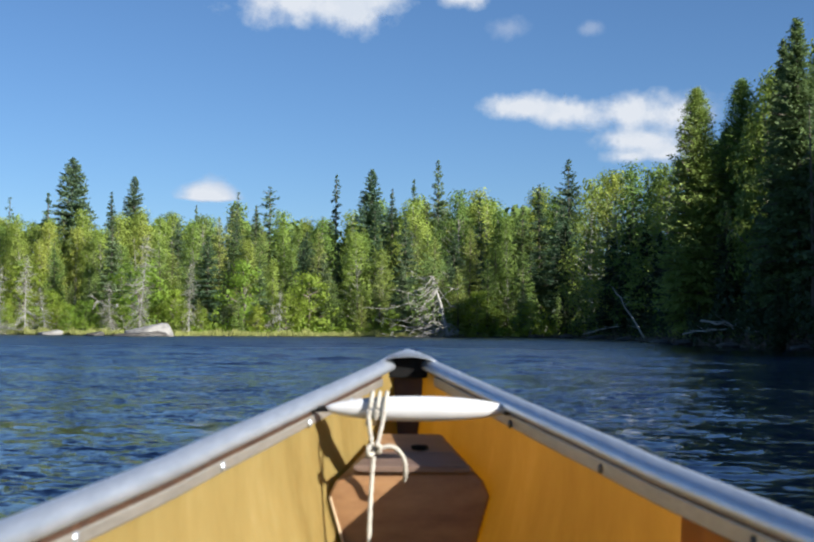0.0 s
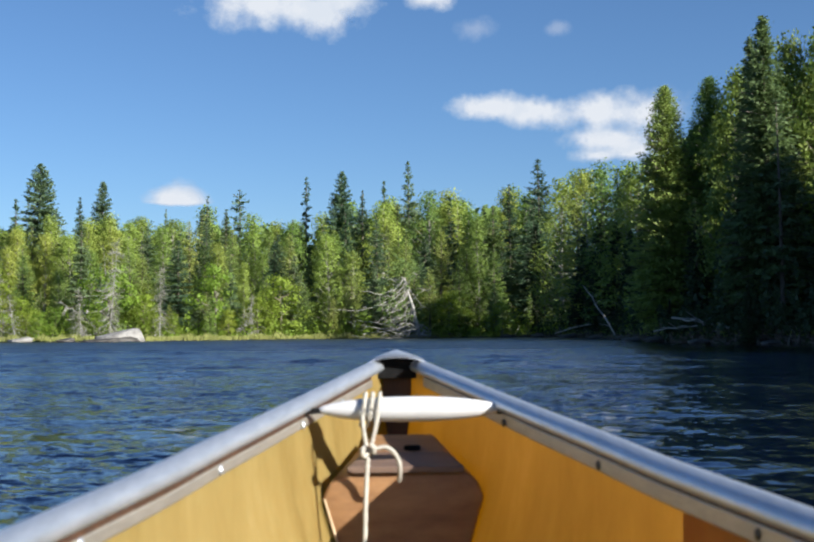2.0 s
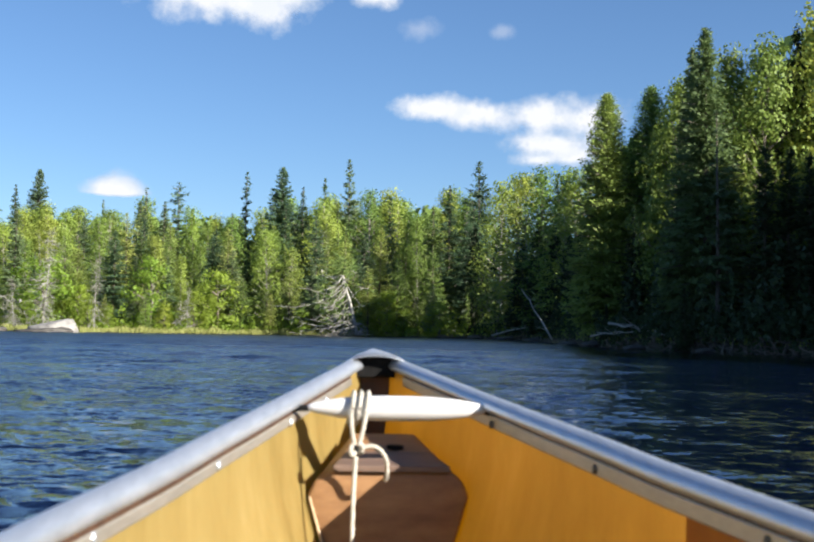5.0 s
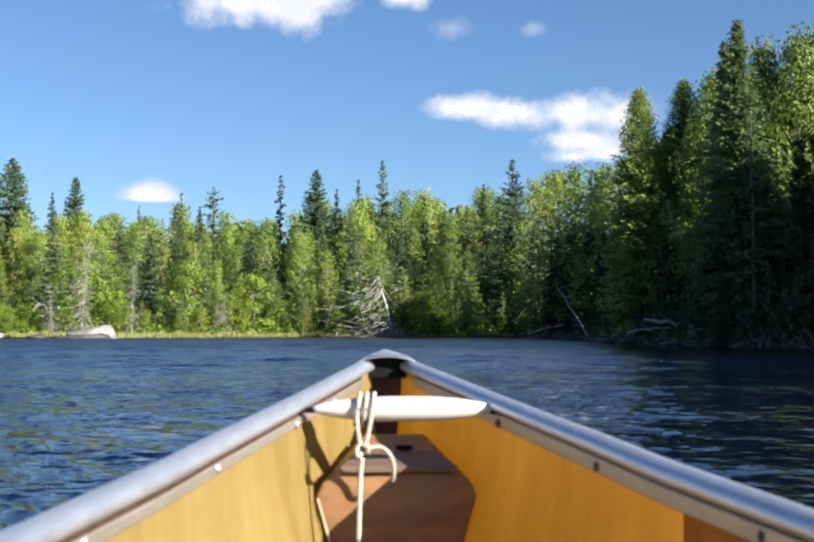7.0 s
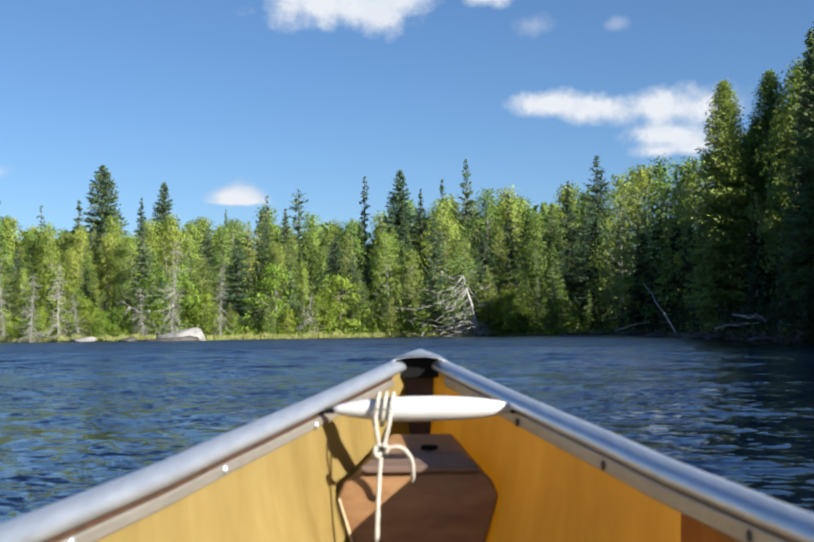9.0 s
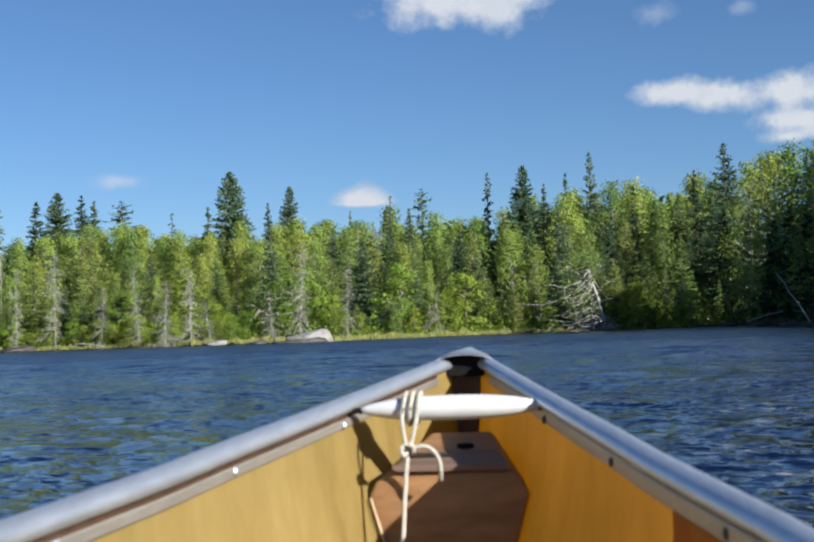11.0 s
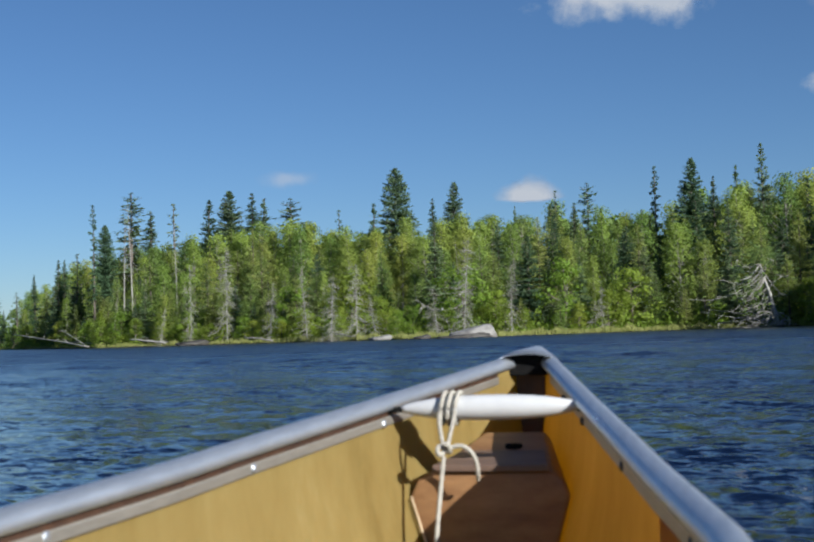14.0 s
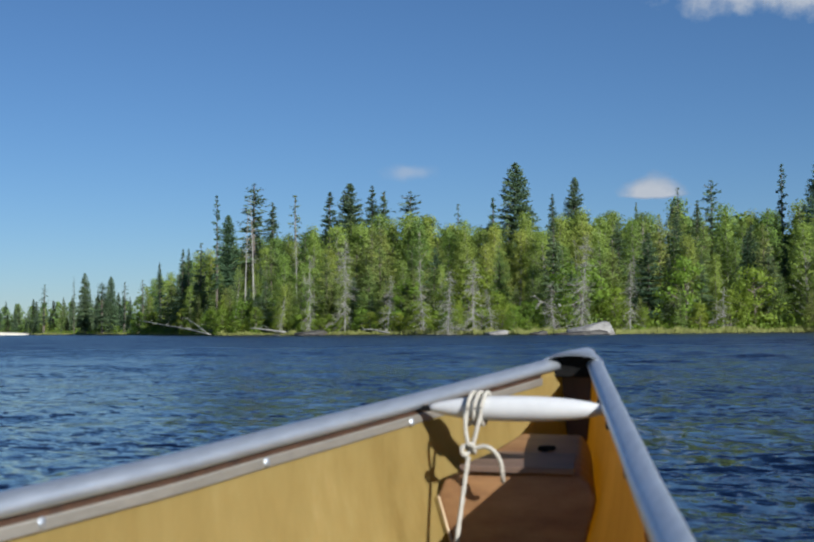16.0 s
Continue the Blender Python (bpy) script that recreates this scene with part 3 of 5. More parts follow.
def build_tank():
    f, b = 2.06, 2.46
    front = [(-0.088, f, -0.235), (0.106, f, -0.235), (0.124, f, -0.250), (0.138, f, -0.275), (0.136, f, -0.36), (0.085, f, -0.46), (0.0, f, -0.525), (-0.08, f, -0.46), (-0.114, f, -0.36), (-0.122, f, -0.275), (-0.108, f, -0.250)]
    back = [at_bow(x * 0.60, b, z * 0.95 + 0.02) for x, y, z in front]
    front = [at_bow(*p) for p in front]
    front = [(max(-hull_half(y, z) + 0.003, min(hull_half(y, z) - 0.003, x)), y, z) for x, y, z in front]
    for i in (7, 8, 9, 10):
        x, y, z = front[i]
        front[i] = ((-hull_half(y, z) + 0.003) * (0.88 if i == 10 else 1.0), y, z)
    back = [(max(-hull_half(y, z) + 0.003, min(hull_half(y, z) - 0.003, x)), y, z) for x, y, z in back]
    tank = part("bow_tank", block(front, back, 0.006), M_TANK, canoe, "mottled tan-brown wooden flotation box", True)
    pf = [(-0.092, 2.045, -0.223), (0.100, 2.045, -0.223), (0.100, 2.045, -0.2335), (-0.092, 2.045, -0.2335)]
    pb = [(-0.054, 2.40, -0.217), (0.064, 2.40, -0.217), (0.064, 2.40, -0.2275), (-0.054, 2.40, -0.2275)]
    part("lid", block([at_bow(*p) for p in pf], [at_bow(*p) for p in pb], 0.002), M_PLATE, tank, "grey-brown board lid")
    bm = bmesh.new()
    bmesh.ops.create_cone(bm, cap_ends=True, segments=20, radius1=0.014, radius2=0.012, depth=0.010)
    bmesh.ops.translate(bm, vec=at_bow(0.02, 2.29, -0.2175), verts=bm.verts[:])
    part("plug", bm, M_DARK, tank, "black drain plug")
    st = Soup()
    st.tube([(front[i][0] + 0.004, front[i][1] - 0.005, front[i][2]) for i in (9, 8, 7)], [0.0018, 0.0022, 0.0022], 8)
    piece("trim_strip", st.mesh("trim_strip", M_STRIP, True), tank, "pale wooden edge strip")


def build_bow_shade_board():
    # added board, coloured as the shade where the hull narrows
    d, top_z, low_z = 2.125, -0.066, -0.19
    zs = np.linspace(top_z, low_z, 6)
    edge = [(hull_half(d, z) - 0.002, d, float(z)) for z in zs] + [(-hull_half(d, z) + 0.002, d, float(z)) for z in zs[::-1]]
    part("bow_bulkhead", block(edge, [(x * 0.985, y + 0.008, z) for x, y, z in edge], 0.0015), M_SHADEBROWN, canoe, "dark brown board standing in for the shade inside the bow")


build_tank()
build_bow_shade_board()
build_bow_shade_block()
fleck = bmesh.new()
bmesh.ops.create_icosphere(fleck, subdivisions=2, radius=0.0055)
bmesh.ops.scale(fleck, vec=(0.8, 1.4, 0.10), verts=fleck.verts[:])
bmesh.ops.rotate(fleck, cent=(0, 0, 0), matrix=Matrix.Rotation(radians(32), 3, 'Y'), verts=fleck.verts[:])
bmesh.ops.translate(fleck, vec=(-gun(1.242)[0] + 0.0148, 1.242, gun(1.242)[1] - 0.0024), verts=fleck.verts[:])
part("paint_fleck", fleck, M_FLECK, canoe, "yellowish fleck of old varnish")


# painter rope: wraps round the handle, a knot, a loop and a hanging tail
def rope_part(name, pts, radius, parent, label=""):
    pts = np.asarray(pts, float)
    t = np.linspace(0, 1, len(pts))
    tt = np.linspace(0, 1, len(pts) * 8)
    fine = np.stack([np.interp(tt, t, pts[:, i]) for i in range(3)], 1)
    ker = np.ones(9) / 9
    pad = np.concatenate([np.repeat(fine[:1], 4, 0), fine, np.repeat(fine[-1:], 4, 0)])
    fine = np.stack([np.convolve(pad[:, i], ker, "valid") for i in range(3)], 1)
    s = Soup()
    s.tube(fine, radius * (1 + 0.10 * np.sin(np.arange(len(fine)) * 1.9)), 8)
    return piece(name, s.mesh(name, M_ROPE, True), parent, label)


rope = new("rope")
rope.matrix_basis = CANOE @ Matrix.Scale(FIT, 4) @ Matrix.Translation((-0.009, 0, 0))
tagged(rope, "off-white braided rope knotted round the white carrying handle", "rope")
for i, x in enumerate((-0.055, -0.0435, -0.032)):
    ring = [(x + 0.004 * math.sin(a), 2.02 - 0.026 * math.cos(a), -0.128 + 0.026 * math.sin(a)) for a in np.linspace(0, 2 * math.pi, 14)]
    rope_part("wrap", ring, 0.0036, rope)
KN = Vector((-0.048, 1.985, -0.192))
rope_part("strand", [(-0.057, 1.992, -0.133), (-0.055, 1.985, -0.160), tuple(KN + Vector((-0.002, 0, 0.004)))], 0.0036, rope)
rope_part("strand", [(-0.032, 1.995, -0.133), (-0.037, 1.988, -0.160), tuple(KN + Vector((0.004, 0, 0.004)))], 0.0036, rope)
knot = [tuple(KN + Vector((0.009 * math.cos(a), -0.006 + 0.008 * math.sin(a * 1.5), 0.006 * math.sin(2 * a) + 0.0012 * a - 0.004))) for a in np.linspace(0, 7.5, 22)]
rope_part("knot", knot, 0.0041, rope)
rope_part("loop", [tuple(KN + Vector(o)) for o in ((0.01, -0.004, 0.004), (0.028, -0.002, 0.008), (0.042, 0.0, -0.002), (0.050, 0.004, -0.018), (0.051, 0.008, -0.040), (0.048, 0.020, -0.050))], 0.0036, rope)
rope_part("tail", [tuple(KN + Vector(o)) for o in ((0, -0.006, -0.004), (-0.003, -0.020, -0.05), (-0.005, -0.04, -0.10), (-0.006, -0.07, -0.17), (-0.004, -0.12, -0.26), (0.01, -0.25, -0.325), (0.03, -0.5, -0.33))], 0.0037, rope)

# ======================= trees =======================
def rand_dirs(rng, n):
    v = rng.normal(size=(n, 3))
    return v / np.linalg.norm(v, axis=1)[:, None]


def trunk_soup(h, r, rng, bend=0.01, sides=7, top=0.12):
    s = Soup()
    z = np.linspace(0, 1, 9)
    ph = rng.random() * 6
    pts = np.stack([bend * h * np.sin(z * 3 + ph) - bend * h * math.sin(ph), bend * h * np.cos(z * 2.4 + ph) - bend * h * math.cos(ph), z * h], 1)
    s.tube(pts, r * (1 - z * (1 - top)) * (1 + 0.5 * np.exp(-z * 30)), sides)
    return s, pts


def root_of(kind):
    return new(kind)


def conifer(kind, h, radius, n, seed, needles, bark, low=0.12, droop=0.35, leaf=0.34, shape=0.8, density=1.0, ragged=0.35, tier=1.35):
    """A spruce or a cedar: whorls of drooping boughs that carry sprays."""
    rng = np.random.default_rng(seed)
    root = root_of(kind)
    ts, pts = trunk_soup(h, 0.012 * h + 0.02, rng, 0.006)
    s, wood = Soup(), Soup()
    hs = np.sort(low + (1 - low) * rng.random(n) ** 0.9)
    tiers = h * tier
    hs = np.clip(np.round(hs * tiers) / tiers + rng.normal(size=n) * 0.30 / tiers, low, 0.995)
    cs, us, ws = [], [], []
    for q in hs:
        f = (q - low) / (1 - low)
        prof = (1 - f) ** shape
        length = (radius * prof * min(1.0, 0.45 + f * 4) + 0.05) * (1 - ragged + ragged * 1.5 * rng.random())
        a = rng.random() * 2 * math.pi
        o = np.array([math.cos(a), math.sin(a), 0])
        side = np.array([-o[1], o[0], 0])
        base = np.array([np.interp(q * h, pts[:, 2], pts[:, 0]), np.interp(q * h, pts[:, 2], pts[:, 1]), q * h])
        slope = -droop * (1 - f) + 0.35 * f
        m = max(3, int((3 + length * 7) * density))
        t = (0.12 + 0.88 * rng.random(m)) * length
        c = base + o * t[:, None] + np.array([0, 0, 1]) * (slope * t + 0.10 * t * t / max(length, 0.3))[:, None]
        c += side * (rng.normal(size=m) * 0.16 * length * 0.6)[:, None] + rng.normal(size=(m, 3)) * 0.05
        size = leaf * (0.55 + 0.7 * rng.random(m)) * (0.40 + 0.60 * (1 - f) ** 0.7)
        dirs = o + side * (rng.normal(size=m) * 0.6)[:, None] + np.array([0, 0, 1]) * (slope * 0.8 + rng.normal(size=m) * 0.35 - 0.1)[:, None]
        dirs /= np.linalg.norm(dirs, axis=1)[:, None]
        wd = np.cross(dirs, np.array([0, 0, 0.55]) + o * 0.5 + rand_dirs(rng, m) * 0.6)
        wd /= np.linalg.norm(wd, axis=1)[:, None] + 1e-6
        cs.append(c), us.append(dirs * size[:, None]), ws.append(wd * (size * 0.42)[:, None])
        if length > 0.7 and rng.random() < 0.35:
            tip = base + o * length + np.array([0, 0, slope * length])
            ts.tube([base, tip], [0.025, 0.008], 3, False)
    s.quads(np.concatenate(cs), np.concatenate(us), np.concatenate(ws))
    piece("trunk", ts.mesh("trunk", bark), root)
    piece("crown", s.mesh("crown", needles), root)
    return root


def broadleaf(kind, h, radius, n, seed, leaves, bark, low=0.25, leaf=0.22, clusters=26, pointed=0.55, cone=0.0):
    rng = np.random.default_rng(seed)
    root = root_of(kind)
    ts, pts = trunk_soup(h * 0.93, 0.010 * h + 0.02, rng, 0.014)
    s = Soup()
    per = n // clusters
    cs, us, ws = [], [], []
    for i in range(clusters):
        f = (i + rng.random()) / clusters
        q = low + (1 - low) * f
        prof = math.sin(math.pi * min(1, (f * 0.86 + 0.16))) ** pointed
        if cone:
            prof = (1 - f) ** cone * min(1.0, 0.5 + 3 * f) + 0.05
        a = i * 2.4 + rng.random()
        dist = radius * prof * (0.25 + 0.75 * rng.random() ** 0.6) * (0.72 if f > 0.85 else 1)
        stem = np.array([np.interp(q * h, pts[:, 2], pts[:, 0]), np.interp(q * h, pts[:, 2], pts[:, 1]), q * h])
        c = stem + np.array([math.cos(a) * dist, math.sin(a) * dist, 0.12 * dist])
        start = np.array([np.interp(max(0.1, q - 0.1) * h, pts[:, 2], pts[:, 0]), np.interp(max(0.1, q - 0.1) * h, pts[:, 2], pts[:, 1]), max(0.1, q - 0.1) * h])
        ts.tube([start, (start + c) / 2 + np.array([0, 0, -0.05]), c], [0.035, 0.022, 0.008], 3, False)
        size = radius * (0.28 + 0.26 * rng.random())
        d = rand_dirs(rng, per) * (rng.random(per) ** 0.45)[:, None] * np.array([size, size, size * 0.8])
        cs.append(c + d)
        face = d / size * 0.9 + np.array([math.cos(a), math.sin(a), 0.35]) * 0.5 + rand_dirs(rng, per) * 0.55
        u = np.cross(face, rand_dirs(rng, per))
        u /= np.linalg.norm(u, axis=1)[:, None] + 1e-6
        k = leaf * (0.5 + 0.8 * rng.random(per))
        w = np.cross(u, face)
        w /= np.linalg.norm(w, axis=1)[:, None] + 1e-6
        us.append(u * (k * 0.8)[:, None]), ws.append(w * (k * 0.6)[:, None])
    s.quads(np.concatenate(cs), np.concatenate(us), np.concatenate(ws))
    piece("trunk", ts.mesh("trunk", bark), root)
    piece("crown", s.mesh("crown", leaves), root)
    return root


def dead_conifer(kind, h, radius, n, seed, low=0.1, twigs=True):
    """A bare grey tree: trunk, thin drooping branches and lichen-grey twigs."""
    rng = np.random.default_rng(seed)
    root = root_of(kind)
    s, pts = trunk_soup(h, 0.0065 * h + 0.015, rng, 0.008, 6, 0.1)
    b, tw = Soup(), Soup()
    cs, us, ws = [], [], []
    for q in np.sort(low + (0.97 - low) * rng.random(n)):
        a = rng.random() * 2 * math.pi
        f = (q - low) / (1 - low)
        length = radius * (1 - f) ** 0.7 * (0.25 + 0.9 * rng.random() ** 1.3) + 0.12
        base = np.array([np.interp(q * h, pts[:, 2], pts[:, 0]), np.interp(q * h, pts[:, 2], pts[:, 1]), q * h])
        o = np.array([math.cos(a), math.sin(a), 0])
        sl = -0.72 + 0.6 * f + rng.normal() * 0.22
        p1, p2 = base + o * length * 0.5 + np.array([0, 0, sl * length * 0.6]), base + o * length + np.array([0, 0, sl * length * 0.75])
        mid = base + o * length * 0.25 + np.array([0, 0, sl * length * 0.15])
        sway = np.array([-o[1], o[0], 0]) * rng.normal() * 0.12 * length
        b.tube([base, mid, p1 + sway * 0.5, p2 + sway], [0.014 + 0.006 * length, 0.016, 0.012, 0.006], 4, False)
        for j in range(int(1 + 2 * length)):
            k = 0.3 + 0.65 * rng.random()
            at = base + (p1 + sway * 0.5 - base) * min(1.0, 2 * k) if k < 0.5 else p1 + sway * 0.5 + (p2 + sway - p1 - sway * 0.5) * (2 * k - 1)
            d = (o * 0.5 + rand_dirs(rng, 1)[0] * 0.6 + np.array([0, 0, -0.25])) * (0.15 + 0.35 * rng.random())
            b.tube([at, at + d], [0.009, 0.004], 3, False)
        m = int(2 + length * 4)
        t = rng.random(m)
        cs.append(base + (p2 - base) * t[:, None] + rng.normal(size=(m, 3)) * 0.12)
        u = rand_dirs(rng, m) * 0.5 + o * 0.6 + np.array([0, 0, -0.3])
        u /= np.linalg.norm(u, axis=1)[:, None]
        w = np.cross(u, rand_dirs(rng, m))
        us.append(u * 0.30), ws.append(w * 0.014)
    piece("trunk", s.mesh("trunk", M_DEAD), root)
    tagged(piece("branchwork", b.mesh("branchwork", M_DEAD), root), kind="stuff")
    if twigs:
        tw.quads(np.concatenate(cs), np.concatenate(us), np.concatenate(ws))
        tagged(piece("lichen", tw.mesh("lichen", M_TWIG), root), kind="stuff")
    return root


PROTO = {}


def proto(key, ob, height, label, category, group=""):
    """Keeps a model; place() moves the first use of it and copies the others."""
    tagged(ob, label, category, group)
    PROTO[key] = [ob, height, False]


for i in range(4):
    proto("spruce%d" % i, conifer("spruce_tree", 14, 2.7 + 0.4 * (i % 2), 330, 20 + i, M_SPRUCE, M_BARK, low=0.10, leaf=0.26, density=1.3), 14, "dark green spruce with drooping boughs on the lake shore", "spruce", "shore spruces")
for i in range(3):
    proto("narrow%d" % i, conifer("spruce_tree", 14, 1.9, 300, 40 + i, M_SPRUCE, M_BARK, low=0.08, leaf=0.25, shape=0.85, density=1.4), 14, "narrow dark spruce standing in the wood", "spruce", "narrow spruces")
proto("dense0", conifer("spruce_tree", 15, 3.3, 640, 51, M_SPRUCE, M_BARK, low=0.08, leaf=0.25, shape=0.60, ragged=0.25, density=2.0, tier=2.4), 15, "tall dense dark spruce rising over the canopy", "spruce", "tall spruces")
proto("dense1", conifer("spruce_tree", 15, 3.1, 600, 52, M_SPRUCE, M_BARK, low=0.08, leaf=0.25, shape=0.62, ragged=0.3, density=2.0, tier=2.4), 15, "tall dense dark spruce rising over the canopy", "spruce", "tall spruces")
proto("tuft0", conifer("spruce_tree", 14, 0.75, 120, 61, M_SPRUCE, M_BARK, low=0.35, leaf=0.30, shape=0.3, ragged=0.6), 14, "spindly leaning spruce with a tuft at its top", "spruce", "spindly spruces")
proto("sparse0", conifer("spruce_tree", 14, 1.5, 120, 63, M_SPRUCE, M_BARK, low=0.2, leaf=0.30, shape=0.6, ragged=0.6, density=0.7), 14, "thin half-bare spruce with a ragged crown", "spruce", "spindly spruces")
proto("sparse1", conifer("spruce_tree", 14, 1.6, 150, 64, M_SPRUCE, M_BARK, low=0.3, leaf=0.32, shape=0.4, ragged=0.6, density=0.7), 14, "thin half-bare spruce with a ragged crown", "spruce", "spindly spruces")
for i in range(3):
    proto("cedar%d" % i, conifer("cedar_tree", 11, 2.2, 360, 70 + i, M_CEDAR, M_BARK, low=0.04, leaf=0.155, shape=0.70, droop=0.3, density=1.6, ragged=0.3, tier=7.0), 11, "yellow-green cedar with soft drooping sprays by the water", "cedar", "shore cedars")
for i in range(5):
    proto("birch%d" % i, broadleaf("birch_tree", 11, 1.9, 5200, 80 + i, M_LEAF, M_BIRCH, low=0.06, leaf=0.100, clusters=60, pointed=0.5, cone=0.7 * (i % 2)), 11, "leafy green birch in the mixed wood", "birch", "wood birches")
for i in range(3):
    proto("bankbirch%d" % i, broadleaf("birch_tree", 10, 1.9, 10000, 180 + i, M_LEAF, M_BARK, low=0.12, leaf=0.092, clusters=56, pointed=0.5, cone=0.5 * (i % 2)), 10, "leafy green birch on the shaded bank", "birch", "bank birches")
# these two carry the shade in their needle colour
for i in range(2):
    proto("bankspruce%d" % i, conifer("spruce_tree", 10, 1.5, 440, 190 + i, M_SHADESPRUCE, M_BARK, low=0.06, leaf=0.21, shape=0.7, density=1.35), 10, "spruce over the shaded bank, its needles darkened for shade", "spruce", "bank spruces")
# the sunlit look of this one comes from its lighter needles
proto("bankspruce2", conifer("spruce_tree", 10, 1.6, 800, 192, M_LITSPRUCE, M_BARK, low=0.06, leaf=0.14, shape=0.75, density=3.0, ragged=0.45), 10, "tall green spruce over the bank, its boughs coloured as sunlit", "spruce", "bank spruces")
proto("bankcedar1", conifer("cedar_tree", 10, 1.75, 1700, 196, M_CEDAR, M_BARK, low=0.04, leaf=0.10, shape=0.60, droop=0.25, density=3.4, ragged=0.3, tier=9.0), 10, "tall soft green cedar on the bank", "cedar", "bank cedars")
proto("bankcedar0", conifer("cedar_tree", 9, 1.7, 400, 195, M_CEDAR, M_BARK, low=0.05, leaf=0.22, shape=0.55, droop=0.45, density=1.4), 9, "soft green cedar on the shaded bank", "cedar", "bank cedars")
for i in range(2):
    proto("fill%d" % i, broadleaf("birch_tree", 12, 2.8, 760, 210 + i, M_LEAF, M_BIRCH, low=0.05, leaf=0.51, clusters=26), 12, "leafy tree deep in the wood", "birch", "wood birches")
# model of the unseen trees that block the sun
for i in range(2):
    proto("thicket%d" % i, broadleaf("birch_tree", 11, 2.6, 680, 230 + i, M_LEAF, M_BARK, low=0.02, leaf=0.80, clusters=34, pointed=0.25), 11, "dense leafy tree added out of view to shade the bank", "birch", "bank birches")
for i in range(3):
    proto("dead%d" % i, dead_conifer("dead_spruce", 8, 2.5, 110, 90 + i, low=0.07), 8, "grey dead spruce with bare drooping branches", "dead tree", "dead spruces")
for i in range(2):
    proto("snag%d" % i, dead_conifer("bare_snag", 14, 0.8, 34, 95 + i, low=0.5, twigs=False), 14, "tall pale barkless snag with stubs of branches", "dead tree", "bare snags")
for i in range(3):
    proto("bush%d" % i, broadleaf("shore_bush", 3.2, 1.2, 1900, 100 + i, M_SHRUB, M_BARK, low=0.05, leaf=0.08, clusters=18, pointed=0.35, cone=0.5 * (i % 2)), 3.2, "bright green leafy bush at the water's edge", "bush", "shore bushes")


def place(key, az, r, height, turn=None, wide=1.0, lean=0.0, lean_dir=0.0, sink=0.1):
    ob, h, used = PROTO[key]
    k = height / h
    w = k * wide
    turn = RNG.random() * 360 if turn is None else turn
    p = spot(az, r)
    m = Matrix.Translation((p.x, p.y, p.z - sink)) @ pose(0, 0, 0, 0, 0, lean_dir) @ pose(0, 0, 0, 0, lean, 0) @ pose(0, 0, 0, 0, 0, turn) @ Matrix.Diagonal((w, w, k, 1))
    if not used:
        ob.matrix_basis = m
        PROTO[key][2] = True
        return ob
    made = copy_thing(ob, Matrix())
    made.matrix_basis = m
    return made


# also holds the unseen trees that shade the bank and the cove
DEEP = []       # trees deep in the wood, joined into one object at the end


def deep(key, az, r, height, wide=1.0):
    ob, h, used = PROTO[key]
    p, k = spot(az, r), height / h
    DEEP.append((key, Matrix.Translation((p.x, p.y, p.z - 0.1)) @ pose(0, 0, 0, 0, 0, RNG.random() * 360) @ Matrix.Diagonal((k * wide, k * wide, k, 1))))


def join_deep():
    verts, tris, n = [], [], 0
    for key, m in DEEP:
        mat = np.array(m)
        for ob in PROTO[key][0].children:
            if not ob.name.startswith("crown"):
                continue
            me = ob.data
            v = np.empty(len(me.vertices) * 3)
            me.vertices.foreach_get("co", v)
            verts.append(v.reshape(-1, 3) @ mat[:3, :3].T + mat[:3, 3])
            for f in me.polygons:
                tris.append(tuple(i + n for i in f.vertices))
            n += len(me.vertices)
    me = mesh_of("deep_woods", np.concatenate(verts), tris, M_DEEPLEAF)
    tagged(new("deep_woods", me), "dense leafy woods behind the shore trees, with unseen shade trees added on the bank", "woods", kind="stuff")
    for key in {k for k, m in DEEP}:
        for ob in (*PROTO[key][0].children, PROTO[key][0]):
            bpy.data.objects.remove(ob)


def top(key, az, el, r, **kw):
    if key[:4] in ("fill", "thic"):
        return deep(key, az, r, height_to(az, r, el), kw.get("wide", 1.0))
    return place(key, az, r, height_to(az, r, el), **kw)


